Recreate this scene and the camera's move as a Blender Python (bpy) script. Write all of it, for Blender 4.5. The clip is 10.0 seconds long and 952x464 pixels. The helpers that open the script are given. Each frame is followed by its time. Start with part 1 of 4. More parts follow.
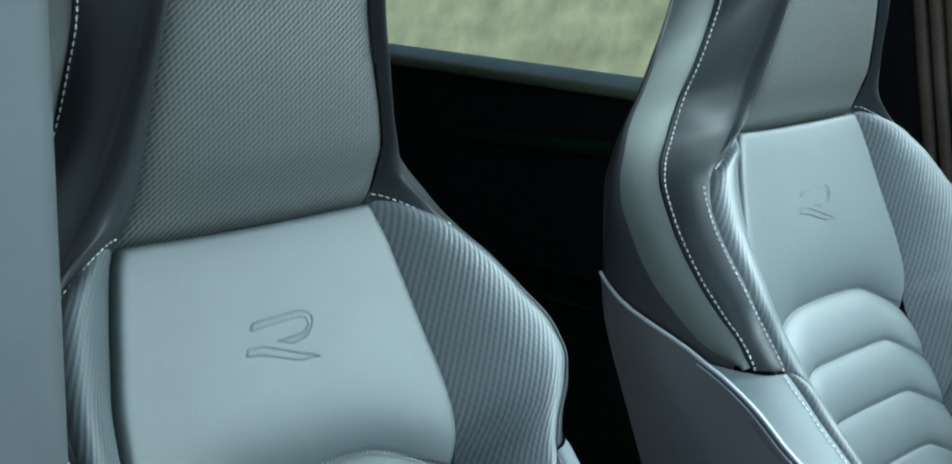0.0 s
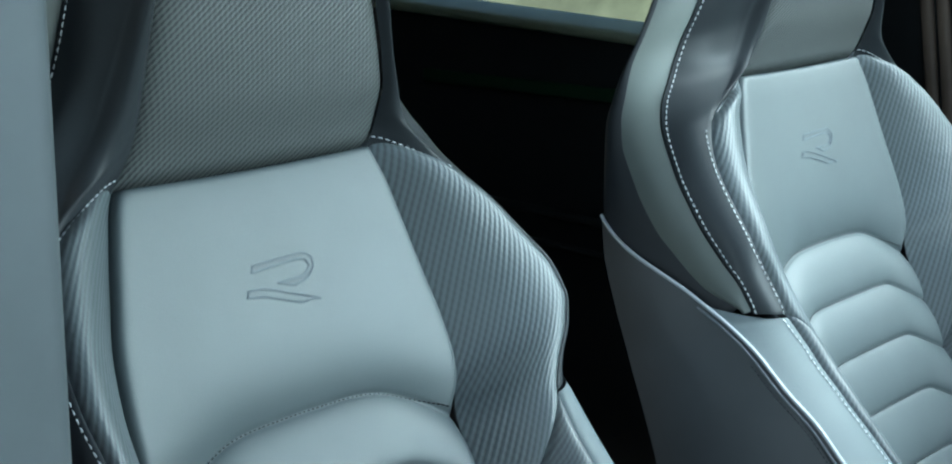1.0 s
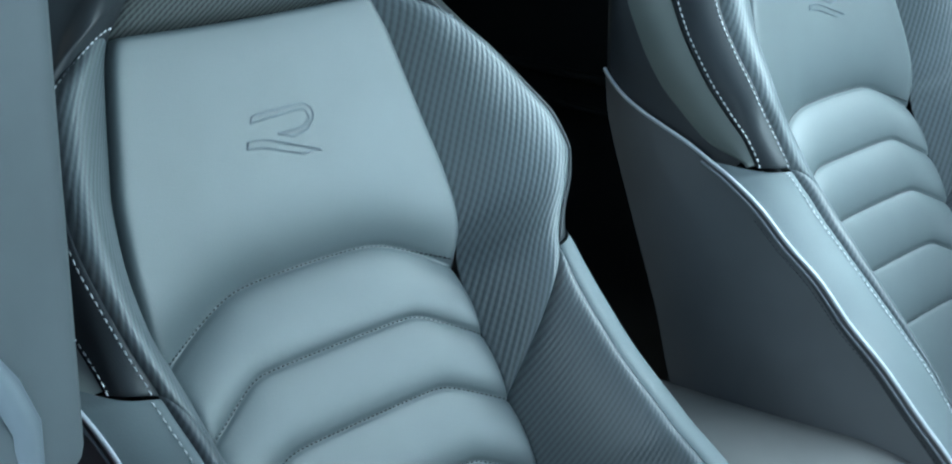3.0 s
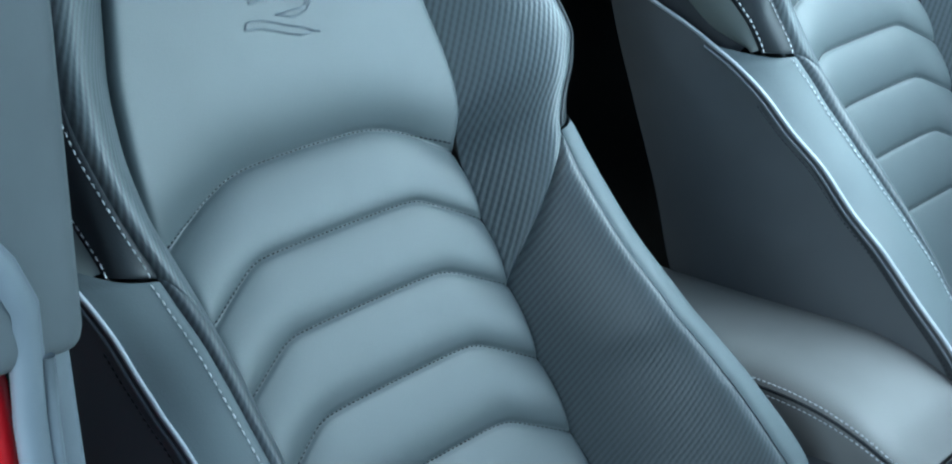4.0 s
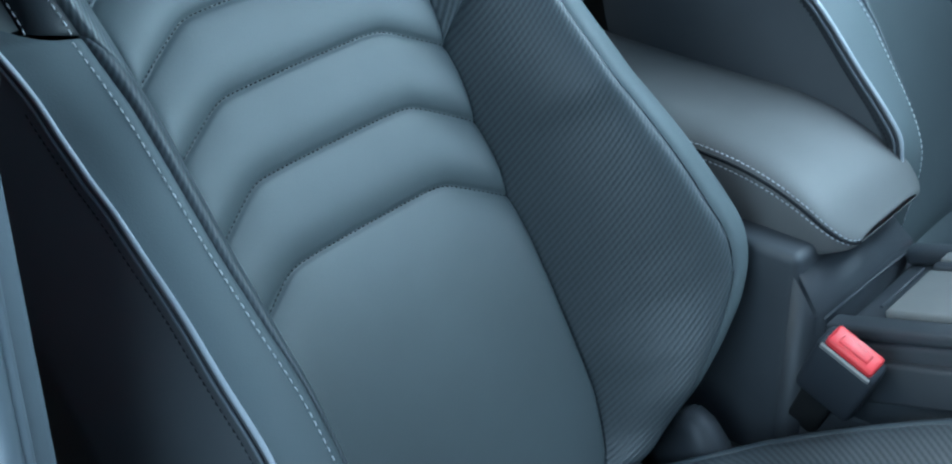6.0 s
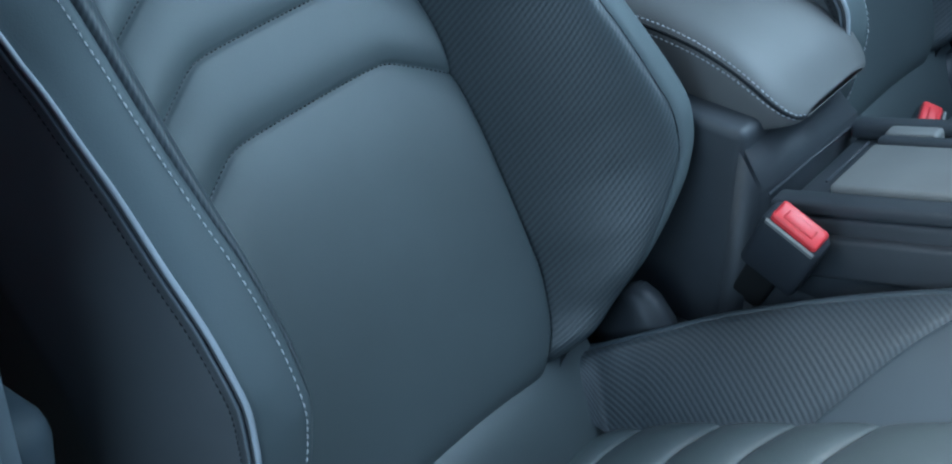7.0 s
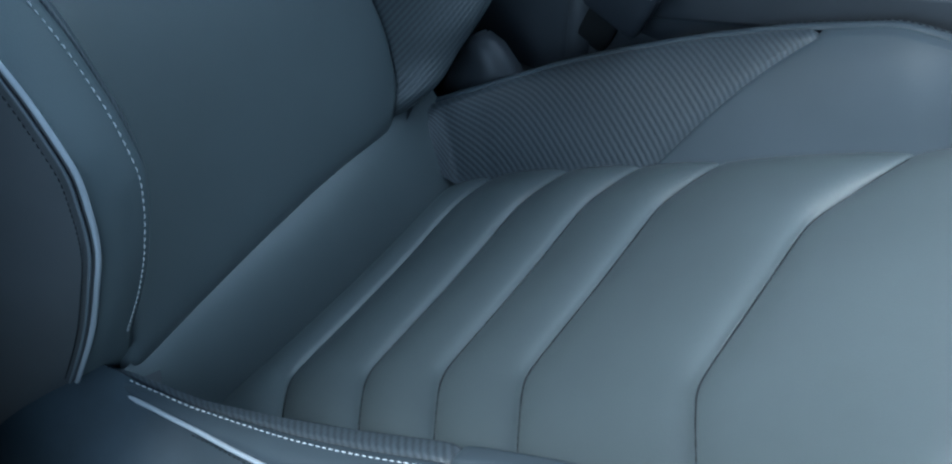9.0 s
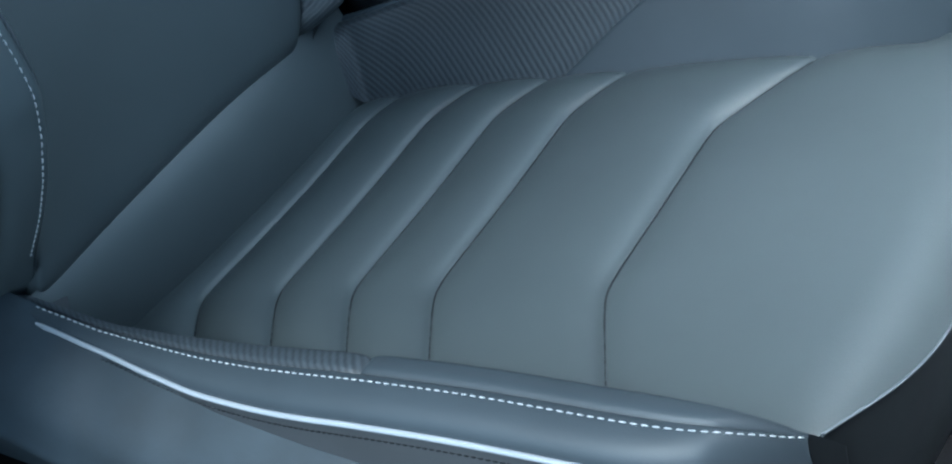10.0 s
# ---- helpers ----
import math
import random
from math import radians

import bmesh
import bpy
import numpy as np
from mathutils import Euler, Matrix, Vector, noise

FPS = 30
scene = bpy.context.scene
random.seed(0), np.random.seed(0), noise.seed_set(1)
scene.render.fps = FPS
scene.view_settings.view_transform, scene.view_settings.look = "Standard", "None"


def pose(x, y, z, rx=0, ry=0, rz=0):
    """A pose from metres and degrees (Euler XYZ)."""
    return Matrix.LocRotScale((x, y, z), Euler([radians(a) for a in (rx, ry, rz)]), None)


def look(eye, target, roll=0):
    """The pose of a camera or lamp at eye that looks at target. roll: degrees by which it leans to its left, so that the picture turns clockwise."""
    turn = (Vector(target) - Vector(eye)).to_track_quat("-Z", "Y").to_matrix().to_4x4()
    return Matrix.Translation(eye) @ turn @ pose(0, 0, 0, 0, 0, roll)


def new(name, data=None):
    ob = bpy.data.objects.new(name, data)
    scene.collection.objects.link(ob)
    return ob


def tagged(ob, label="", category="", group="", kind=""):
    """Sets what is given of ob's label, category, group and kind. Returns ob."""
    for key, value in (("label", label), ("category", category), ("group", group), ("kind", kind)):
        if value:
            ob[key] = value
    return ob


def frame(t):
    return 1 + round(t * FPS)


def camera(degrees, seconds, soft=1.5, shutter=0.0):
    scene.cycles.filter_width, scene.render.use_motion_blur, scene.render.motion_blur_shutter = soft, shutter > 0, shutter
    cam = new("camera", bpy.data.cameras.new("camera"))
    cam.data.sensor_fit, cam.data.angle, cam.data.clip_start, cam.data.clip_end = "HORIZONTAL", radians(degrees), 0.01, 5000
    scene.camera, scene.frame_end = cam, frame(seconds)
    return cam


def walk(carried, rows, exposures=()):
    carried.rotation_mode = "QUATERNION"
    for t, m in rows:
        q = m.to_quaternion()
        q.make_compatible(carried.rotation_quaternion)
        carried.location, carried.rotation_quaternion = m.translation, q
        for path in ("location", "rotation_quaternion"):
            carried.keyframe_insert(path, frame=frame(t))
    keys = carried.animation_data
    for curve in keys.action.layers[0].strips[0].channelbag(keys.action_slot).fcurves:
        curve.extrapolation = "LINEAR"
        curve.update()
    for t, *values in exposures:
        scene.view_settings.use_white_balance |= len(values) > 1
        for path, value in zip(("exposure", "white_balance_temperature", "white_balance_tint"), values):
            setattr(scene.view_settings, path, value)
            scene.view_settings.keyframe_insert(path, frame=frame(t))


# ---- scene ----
# camera: a hand-held tilt from the open front door, down over the seat
cam = camera(35.98, 10.0, 2.1)
ROWS = [
    (0.0, 0.5945, -0.6511, 1.3227, 80.295, 2.024, 42.503),
    (0.5, 0.5943, -0.6503, 1.3200, 79.438, 2.066, 42.524),
    (1.0, 0.5937, -0.6493, 1.3171, 78.310, 2.075, 42.554),
    (1.5, 0.5931, -0.6484, 1.3146, 77.180, 2.097, 42.595),
    (2.0, 0.5910, -0.6478, 1.3118, 76.047, 2.065, 42.579),
    (3.5, 0.5835, -0.6424, 1.3035, 70.910, 1.923, 42.562),
    (4.0, 0.5810, -0.6404, 1.3005, 68.635, 1.773, 42.598),
    (4.5, 0.5779, -0.6384, 1.2973, 66.514, 1.574, 42.477),
    (5.0, 0.5711, -0.6360, 1.2924, 64.157, 0.932, 41.866),
    (5.5, 0.5680, -0.6339, 1.2882, 62.032, 0.644, 41.103),
    (7.0, 0.5566, -0.6193, 1.2856, 54.513, -0.166, 38.047),
    (7.5, 0.5579, -0.6167, 1.2816, 52.522, -0.562, 36.916),
    (8.0, 0.5578, -0.6124, 1.2847, 49.822, -0.865, 35.242),
    (8.5, 0.5646, -0.6068, 1.2830, 47.390, -0.924, 34.178),
    (9.0, 0.5738, -0.6032, 1.2767, 45.233, -1.301, 32.671),
    (9.5, 0.5820, -0.6033, 1.2691, 43.641, -1.568, 31.289),
    (10.0, 0.5902, -0.6030, 1.2633, 42.866, -2.069, 29.509),
]
EXPOSURES = [(0.0, 0.98, 5600, -5), (4.5, 0.84, 5060, -5), (5.5, 0.7, 4950, -5), (7.5, 0.22, 4760, -2), (8.5, 0.04, 4700, -2), (10, -.06, 4740, -2)]
walk(cam, [(t, pose(*r)) for t, *r in ROWS], EXPOSURES)

# ---- light ----
world = bpy.data.worlds.new("sky")
scene.world = world
world.use_nodes = True
wn, wl = world.node_tree.nodes, world.node_tree.links
sky = wn.new("ShaderNodeTexSky")
sky.sky_type = "NISHITA"
sky.sun_disc = False
sky.sun_elevation, sky.sun_rotation = radians(52), radians(190)
sky.air_density, sky.dust_density = 1.0, 2.0
wl.new(sky.outputs[0], wn["Background"].inputs[0])
wn["Background"].inputs[1].default_value = 0.07
sun_data = bpy.data.lights.new("sun", "SUN")
sun_data.energy, sun_data.angle, sun_data.color = 4.5, radians(26), (1.0, 0.87, 0.72)
sun = new("sun", sun_data)
sun.matrix_world = look((-3.4, -6.0, 7.6), (0, 0, 0))
# sky light through windscreen, open door, far front window; two overhead fill lamps added
def area_lamp(name, place, target, wide, high, power, colour, spread=180):
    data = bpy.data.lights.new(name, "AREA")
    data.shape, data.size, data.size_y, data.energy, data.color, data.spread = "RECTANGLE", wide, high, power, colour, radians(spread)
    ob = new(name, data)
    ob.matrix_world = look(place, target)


area_lamp("windscreen_low", (1.45, 0.95, 1.38), (0, 0.1, 1.15), 1.1, 0.4, 3.4, (0.93, 1.0, 1.0), 70)
area_lamp("windscreen_high", (0.9, 0.05, 1.58), (0.1, 0.05, 0.6), 0.8, 0.4, 0.6, (0.93, 1.0, 1.0))
# warm narrow beam added to brighten the cushion front; no such source there
area_lamp("cushion_fill", (0.75, 0.06, 1.6), (0.66, 0.04, 0.65), 0.25, 0.5, 1.6, (1.0, 0.84, 0.7), 40)
# overhead lamp added for the armrest and far seat; no roof glass is known
area_lamp("overhead_fill", (0.42, 0.66, 1.64), (0.06, 0.45, 0.75), 0.5, 0.5, 1.25, (0.97, 1.0, 1.0), 80)
area_lamp("open_door", (0.05, -1.02, 1.05), (-0.03, 0.0, 0.8), 1.1, 0.7, 6.2, (0.88, 0.96, 1.0))
# beam narrowed onto the far seat
area_lamp("far_window", (0.2, 1.05, 1.42), (-0.15, 0.6, 1.0), 0.7, 0.42, 1.25, (0.95, 1.0, 0.97), 66)


# ---- helpers of this scene ----
def pchip(table):
    """Smooth monotone curve through (x, y) pairs sorted by x."""
    xs = np.array([a for a, _ in table], float)
    ys = np.array([b for _, b in table], float)
    h, dl = np.diff(xs), np.diff(ys) / np.diff(xs)
    m = np.zeros(len(xs))
    m[0], m[-1] = dl[0], dl[-1]
    for i in range(1, len(xs) - 1):
        if dl[i - 1] * dl[i] > 0:
            w1, w2 = 2 * h[i] + h[i - 1], h[i] + 2 * h[i - 1]
            m[i] = (w1 + w2) / (w1 / dl[i - 1] + w2 / dl[i])

    def at(x):
        x = np.clip(x, xs[0], xs[-1])
        i = np.clip(np.searchsorted(xs, x) - 1, 0, len(h) - 1)
        t = (x - xs[i]) / h[i]
        return ((1 + 2 * t) * (1 - t) ** 2 * ys[i] + t * (1 - t) ** 2 * h[i] * m[i]
                + t * t * (3 - 2 * t) * ys[i + 1] + t * t * (t - 1) * h[i] * m[i + 1])
    return at


def smooth_shade(me):
    me.polygons.foreach_set("use_smooth", [True] * len(me.polygons))
    me.update()


def link(name, me, material, parent=None, label=""):
    ob = new(name, me)
    me.materials.append(material)
    ob.parent = parent
    if label:
        ob["label"] = label
    return ob


def grid(name, pts, uv, material, parent=None, label="", flip=False, close=False):
    """A sheet through pts[i][j] (n x m x 3), with metric uv[i][j]."""
    pts = np.asarray(pts, float)
    n, m = pts.shape[:2]
    a = np.arange(n * m).reshape(n, m)
    q = np.stack([a[:-1, :-1], a[1:, :-1], a[1:, 1:], a[:-1, 1:]], -1).reshape(-1, 4)
    if flip:
        q = q[:, ::-1]
    me = bpy.data.meshes.new(name)
    me.from_pydata(pts.reshape(-1, 3).tolist(), [], q.tolist())
    layer = me.uv_layers.new(name="UVMap")
    uvf = np.asarray(uv, float).reshape(-1, 2)[q.ravel()]
    layer.data.foreach_set("uv", uvf.ravel())
    smooth_shade(me)
    return link(name, me, material, parent, label)


def part(name, bm, material, parent=None, label="", smooth=True):
    me = bpy.data.meshes.new(name)
    bm.normal_update()
    bm.to_mesh(me)
    bm.free()
    if smooth:
        smooth_shade(me)
    return link(name, me, material, parent, label)


def tube(name, path, radius, material, parent=None, label="", sides=8):
    """A round cord along a list of points."""
    path = np.asarray(path, float)
    d = np.gradient(path, axis=0)
    d /= np.linalg.norm(d, axis=1)[:, None] + 1e-12
    ref = np.array([0.3, 0.5, 0.8])
    a = np.cross(d, ref)
    a /= np.linalg.norm(a, axis=1)[:, None]
    b = np.cross(d, a)
    an = np.linspace(0, 2 * np.pi, sides, endpoint=False)
    ring = path[:, None] + radius * (np.cos(an)[None, :, None] * a[:, None] + np.sin(an)[None, :, None] * b[:, None])
    n = len(path)
    idx = np.arange(n * sides).reshape(n, sides)
    nx = np.roll(idx, -1, 1)
    q = np.stack([idx[:-1], nx[:-1], nx[1:], idx[1:]], -1).reshape(-1, 4)
    me = bpy.data.meshes.new(name)
    me.from_pydata(ring.reshape(-1, 3).tolist(), [], q.tolist() + [idx[0].tolist(), idx[-1][::-1].tolist()])
    smooth_shade(me)
    return link(name, me, material, parent, label)


def resample(path, step):
    path = np.asarray(path, float)
    s = np.concatenate([[0], np.cumsum(np.linalg.norm(np.diff(path, axis=0), axis=1))])
    n = max(2, int(s[-1] / step) + 1)
    t = np.linspace(0, s[-1], n)
    return np.stack([np.interp(t, s, path[:, k]) for k in range(3)], 1)


def stitches(name, path, normal, material, parent, length=0.0031, gap=0.0013, width=0.0006, lift=0.0004, label=""):
    """A row of sewn stitches along a path: small rounded thread pieces."""
    p = resample(path, length + gap)
    verts, faces = [], []
    for a, b in zip(p[:-1], p[1:]):
        d = (b - a) / (np.linalg.norm(b - a) + 1e-12)
        e = a + d * length
        nrm = np.asarray(normal, float)
        nrm = nrm - d * (nrm @ d)
        nrm /= np.linalg.norm(nrm)
        s = np.cross(d, nrm)
        k = len(verts)
        for q, r, h in ((a, 0.55, 0.0), (a + d * length * 0.25, 1.0, 1.0), (a + d * length * 0.75, 1.0, 1.0), (e, 0.55, 0.0)):
            c = q + nrm * (lift * h)
            verts += [c + s * width * r, c + nrm * width * 0.8 * r, c - s * width * r, c - nrm * width * 0.8 * r]
        for j in range(3):
            for i in range(4):
                i2 = (i + 1) % 4
                faces.append((k + 4 * j + i, k + 4 * j + i2, k + 4 * j + 4 + i2, k + 4 * j + 4 + i))
        faces += [(k + 3, k + 2, k + 1, k), (k + 12, k + 13, k + 14, k + 15)]
    me = bpy.data.meshes.new(name)
    me.from_pydata([tuple(v) for v in verts], [], faces)
    smooth_shade(me)
    return link(name, me, material, parent, label)


def box_bm(size, centre=(0, 0, 0), bevel=0.0, segments=3):
    bm = bmesh.new()
    bmesh.ops.create_cube(bm, size=1.0)
    bmesh.ops.scale(bm, vec=size, verts=bm.verts)
    if bevel:
        bmesh.ops.bevel(bm, geom=bm.edges[:], offset=bevel, segments=segments, profile=0.5, affect="EDGES")
    bmesh.ops.translate(bm, vec=centre, verts=bm.verts)
    return bm


# ---- materials ----
def material(name):
    m = bpy.data.materials.new(name)
    m.use_nodes = True
    return m, m.node_tree.nodes, m.node_tree.links, m.node_tree.nodes["Principled BSDF"]


def ramp(nodes, c0, c1, p0=0.3, p1=0.7):
    r = nodes.new("ShaderNodeValToRGB")
    r.color_ramp.elements[0].color, r.color_ramp.elements[1].color = (*c0, 1), (*c1, 1)
    r.color_ramp.elements[0].position, r.color_ramp.elements[1].position = p0, p1
    return r


def noise_tex(nodes, links, scale, detail=4, rough=0.55, coord="Object"):
    tc = nodes.new("ShaderNodeTexCoord")
    n = nodes.new("ShaderNodeTexNoise")
    n.inputs["Scale"].default_value, n.inputs["Detail"].default_value, n.inputs["Roughness"].default_value = scale, detail, rough
    links.new(tc.outputs[coord], n.inputs["Vector"])
    return n


def leather(name, colour, roughness=0.45, grain=900, strength=0.06, vary=0.12):
    m, n, l, b = material(name)
    big = noise_tex(n, l, 9, 3)
    r = ramp(n, [c * (1 - vary) for c in colour], [c * (1 + vary) for c in colour])
    l.new(big.outputs[0], r.inputs[0])
    l.new(r.outputs[0], b.inputs["Base Color"])
    tc = n.new("ShaderNodeTexCoord")
    v = n.new("ShaderNodeTexVoronoi")
    v.inputs["Scale"].default_value = grain
    l.new(tc.outputs["Object"], v.inputs["Vector"])
    fold = noise_tex(n, l, 60, 3)
    add = n.new("ShaderNodeMath")
    add.operation = "MULTIPLY_ADD"
    add.inputs[1].default_value = 0.5
    l.new(fold.outputs[0], add.inputs[0])
    l.new(v.outputs["Distance"], add.inputs[2])
    bump = n.new("ShaderNodeBump")
    bump.inputs["Strength"].default_value, bump.inputs["Distance"].default_value = strength, 0.0012
    l.new(add.outputs[0], bump.inputs["Height"])
    l.new(bump.outputs[0], b.inputs["Normal"])
    rr = n.new("ShaderNodeMapRange")
    rr.inputs["To Min"].default_value, rr.inputs["To Max"].default_value = roughness - 0.03, roughness + 0.04
    l.new(fold.outputs[0], rr.inputs["Value"])
    l.new(rr.outputs[0], b.inputs["Roughness"])
    b.inputs["Specular IOR Level"].default_value = 0.55
    return m


def ribbed(name, colour, dark, pitch=0.0042, angle=35, strength=0.5, roughness=0.4, cross=0.35):
    """Embossed diagonal weave on leatherette, in metres of the sheet's own map."""
    m, n, l, b = material(name)
    tc = n.new("ShaderNodeTexCoord")
    mp = n.new("ShaderNodeMapping")
    mp.inputs["Rotation"].default_value[2] = radians(angle)
    l.new(tc.outputs["UV"], mp.inputs["Vector"])
    sep = n.new("ShaderNodeSeparateXYZ")
    l.new(mp.outputs[0], sep.inputs[0])

    def wave(socket, period, shift=None):
        mu = n.new("ShaderNodeMath")
        mu.operation = "MULTIPLY"
        mu.inputs[1].default_value = 2 * math.pi / period
        l.new(socket, mu.inputs[0])
        s = n.new("ShaderNodeMath")
        s.operation = "SINE"
        if shift:
            ad = n.new("ShaderNodeMath")
            ad.operation = "ADD"
            l.new(mu.outputs[0], ad.inputs[0])
            l.new(shift, ad.inputs[1])
            l.new(ad.outputs[0], s.inputs[0])
        else:
            l.new(mu.outputs[0], s.inputs[0])
        return s.outputs[0]

    rows = wave(sep.outputs[0], pitch)
    half = n.new("ShaderNodeMath")
    half.operation = "MULTIPLY"
    half.inputs[1].default_value = math.pi / pitch
    l.new(sep.outputs[0], half.inputs[0])
    along = wave(sep.outputs[1], pitch * 1.3, half.outputs[0])
    mix = n.new("ShaderNodeMath")
    mix.operation = "MULTIPLY_ADD"
    mix.inputs[1].default_value = cross
    l.new(along, mix.inputs[0])
    l.new(rows, mix.inputs[2])
    mr = n.new("ShaderNodeMapRange")
    mr.inputs["From Min"].default_value, mr.inputs["From Max"].default_value = -1.2, 1.0
    l.new(mix.outputs[0], mr.inputs["Value"])
    r = ramp(n, dark, colour, 0.1, 0.8)
    l.new(mr.outputs[0], r.inputs[0])
    big = noise_tex(n, l, 12, 3)
    mixc = n.new("ShaderNodeMixRGB")
    mixc.blend_type = "MULTIPLY"
    mixc.inputs[0].default_value = 0.25
    l.new(r.outputs[0], mixc.inputs[1])
    l.new(big.outputs[0], mixc.inputs[2])
    l.new(mixc.outputs[0], b.inputs["Base Color"])
    bump = n.new("ShaderNodeBump")
    bump.inputs["Strength"].default_value, bump.inputs["Distance"].default_value = strength, 0.0012
    l.new(mr.outputs[0], bump.inputs["Height"])
    l.new(bump.outputs[0], b.inputs["Normal"])
    b.inputs["Roughness"].default_value = roughness
    b.inputs["Specular IOR Level"].default_value = 0.55
    return m


def plastic(name, colour, roughness=0.5, grain=1400, strength=0.05, vary=0.1, metallic=0.0, blotch=14):
    m, n, l, b = material(name)
    big = noise_tex(n, l, blotch, 4)
    r = ramp(n, [c * (1 - vary) for c in colour], [c * (1 + vary) for c in colour])
    l.new(big.outputs[0], r.inputs[0])
    l.new(r.outputs[0], b.inputs["Base Color"])
    fine = noise_tex(n, l, grain, 2)
    bump = n.new("ShaderNodeBump")
    bump.inputs["Strength"].default_value, bump.inputs["Distance"].default_value = strength, 0.001
    l.new(fine.outputs[0], bump.inputs["Height"])
    l.new(bump.outputs[0], b.inputs["Normal"])
    b.inputs["Roughness"].default_value, b.inputs["Metallic"].default_value = roughness, metallic
    return m


M_INSERT = leather("grey_leather", (0.078, 0.094, 0.1), 0.47, vary=0.06)
# same leather as the panel, lightened in colour for the light it catches
M_BAND = leather("grey_leather_lit", (0.116, 0.138, 0.146), 0.52, vary=0.06)
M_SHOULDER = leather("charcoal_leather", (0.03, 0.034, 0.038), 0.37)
M_BAND.node_tree.nodes["Principled BSDF"].inputs["Specular IOR Level"].default_value = 0.28
M_SHOULDER.node_tree.nodes["Principled BSDF"].inputs["Specular IOR Level"].default_value = 0.2
M_SIDE = leather("dark_grey_leather", (0.056, 0.07, 0.083), 0.5)
M_RIB_HEAD = ribbed("woven_leatherette", (0.125, 0.135, 0.134), (0.03, 0.034, 0.035), 0.0038, 48, 0.4, 0.45, 0.3)
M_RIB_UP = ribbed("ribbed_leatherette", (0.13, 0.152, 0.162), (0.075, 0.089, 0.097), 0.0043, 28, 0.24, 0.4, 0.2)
# same leatherette with turned ribs, colour darkened for the shade lower down
M_RIB_LOW = ribbed("ribbed_leatherette_low_shaded", (0.088, 0.104, 0.114), (0.056, 0.066, 0.074), 0.0038, 55, 0.22, 0.4, 0.2)
M_RIB_CUSH = ribbed("ribbed_leatherette_cushion_shaded", (0.072, 0.085, 0.099), (0.04, 0.049, 0.058), 0.0042, -47, 0.2, 0.5, 0.2)
M_PANEL = leather("pale_side_leather", (0.165, 0.183, 0.172), 0.5)
M_SHELL = plastic("dark_seat_shell", (0.03, 0.033, 0.038), 0.55)
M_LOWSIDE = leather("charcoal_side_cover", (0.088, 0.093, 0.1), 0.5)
M_THREAD = plastic("white_thread", (0.74, 0.76, 0.78), 0.7, 3000, 0.2)
M_DTHREAD = plastic("dark_thread", (0.009, 0.011, 0.014), 0.9, 3000, 0.2)
M_PIPING = plastic("pale_piping", (0.44, 0.47, 0.51), 0.32)
M_PIPING_DULL = plastic("grey_piping", (0.16, 0.18, 0.2), 0.4)
M_EMBLEM = plastic("emblem_line", (0.09, 0.11, 0.135), 0.5)
M_BLACK = plastic("black_trim", (0.012, 0.013, 0.014), 0.6)
M_TRIM = plastic("grey_pillar_trim", (0.1, 0.115, 0.124), 0.65, 900, 0.04)
M_LINER = plastic("pale_headliner", (0.28, 0.3, 0.3), 0.9, 500, 0.2)
M_ARM = leather("armrest_leather", (0.128, 0.13, 0.13), 0.5)
M_CONS = plastic("console_plastic", (0.052, 0.058, 0.067), 0.5)
M_CONSTOP = plastic("satin_console_cover", (0.21, 0.212, 0.208), 0.45)
M_SILL = plastic("sill_plastic", (0.045, 0.06, 0.074), 0.6, 300, 0.1, 0.25)
M_RED = plastic("red_paint", (0.82, 0.01, 0.02), 0.25)
M_BUCKLE = plastic("red_button", (0.75, 0.06, 0.07), 0.3)
M_HOUSING = plastic("charcoal_plastic", (0.035, 0.04, 0.05), 0.5)
M_CARPET = plastic("black_carpet", (0.012, 0.013, 0.015), 0.95, 500, 0.4)
M_SEAL = plastic("rubber_seal", (0.16, 0.185, 0.21), 0.5)
M_STRIP = plastic("pale_blue_grey_trim", (0.15, 0.175, 0.2), 0.55, 700, 0.1)
M_DOOR = plastic("black_door_card", (0.022, 0.024, 0.025), 0.75)
M_BELT = plastic("pale_belt_trim", (0.5, 0.54, 0.38), 0.6)
M_GREEN = plastic("green_glow_paint", (0.006, 0.045, 0.014), 0.7)

# ---- seats ----
RECL, TILT_C = radians(28.3), radians(25)
OB = np.array([-0.0617, 0.0, 0.7747])       # point on the middle of the backrest
UP = np.array([-math.sin(RECL), 0, math.cos(RECL)])
NB = np.array([math.cos(RECL), 0, math.sin(RECL)])
OC = np.array([0.2412, 0.0, 0.5465])        # point on the middle of the cushion
FW = np.array([math.cos(TILT_C), 0, math.sin(TILT_C)])
NC = np.array([-math.sin(TILT_C), 0, math.cos(TILT_C)])
YY = np.array([0.0, 1.0, 0.0])


def back(u, v, n):
    u, v, n = (np.asarray(a, float)[..., None] for a in np.broadcast_arrays(u, v, n))
    return OB + u * YY + v * UP + n * NB


def cush(u, v, n):
    u, v, n = (np.asarray(a, float)[..., None] for a in np.broadcast_arrays(u, v, n))
    return OC + u * YY + v * FW + n * NC


def panel_w(s, v):
    """Half width of the middle panel on either side; on the door side it spreads at the bottom."""
    return np.where(np.asarray(s) < 0, PANEL_DOOR(v) + np.interp(v, [-.3, -.2, -.1], [.085, .045, 0.]), PANEL_IN(v))


def uvs(a, b):
    return np.stack(np.broadcast_arrays(a, b), -1)


def table(rows):
    rows = sorted(rows)
    return pchip([(r[0], r[1]) for r in rows]), pchip([(r[0], r[2]) for r in rows])


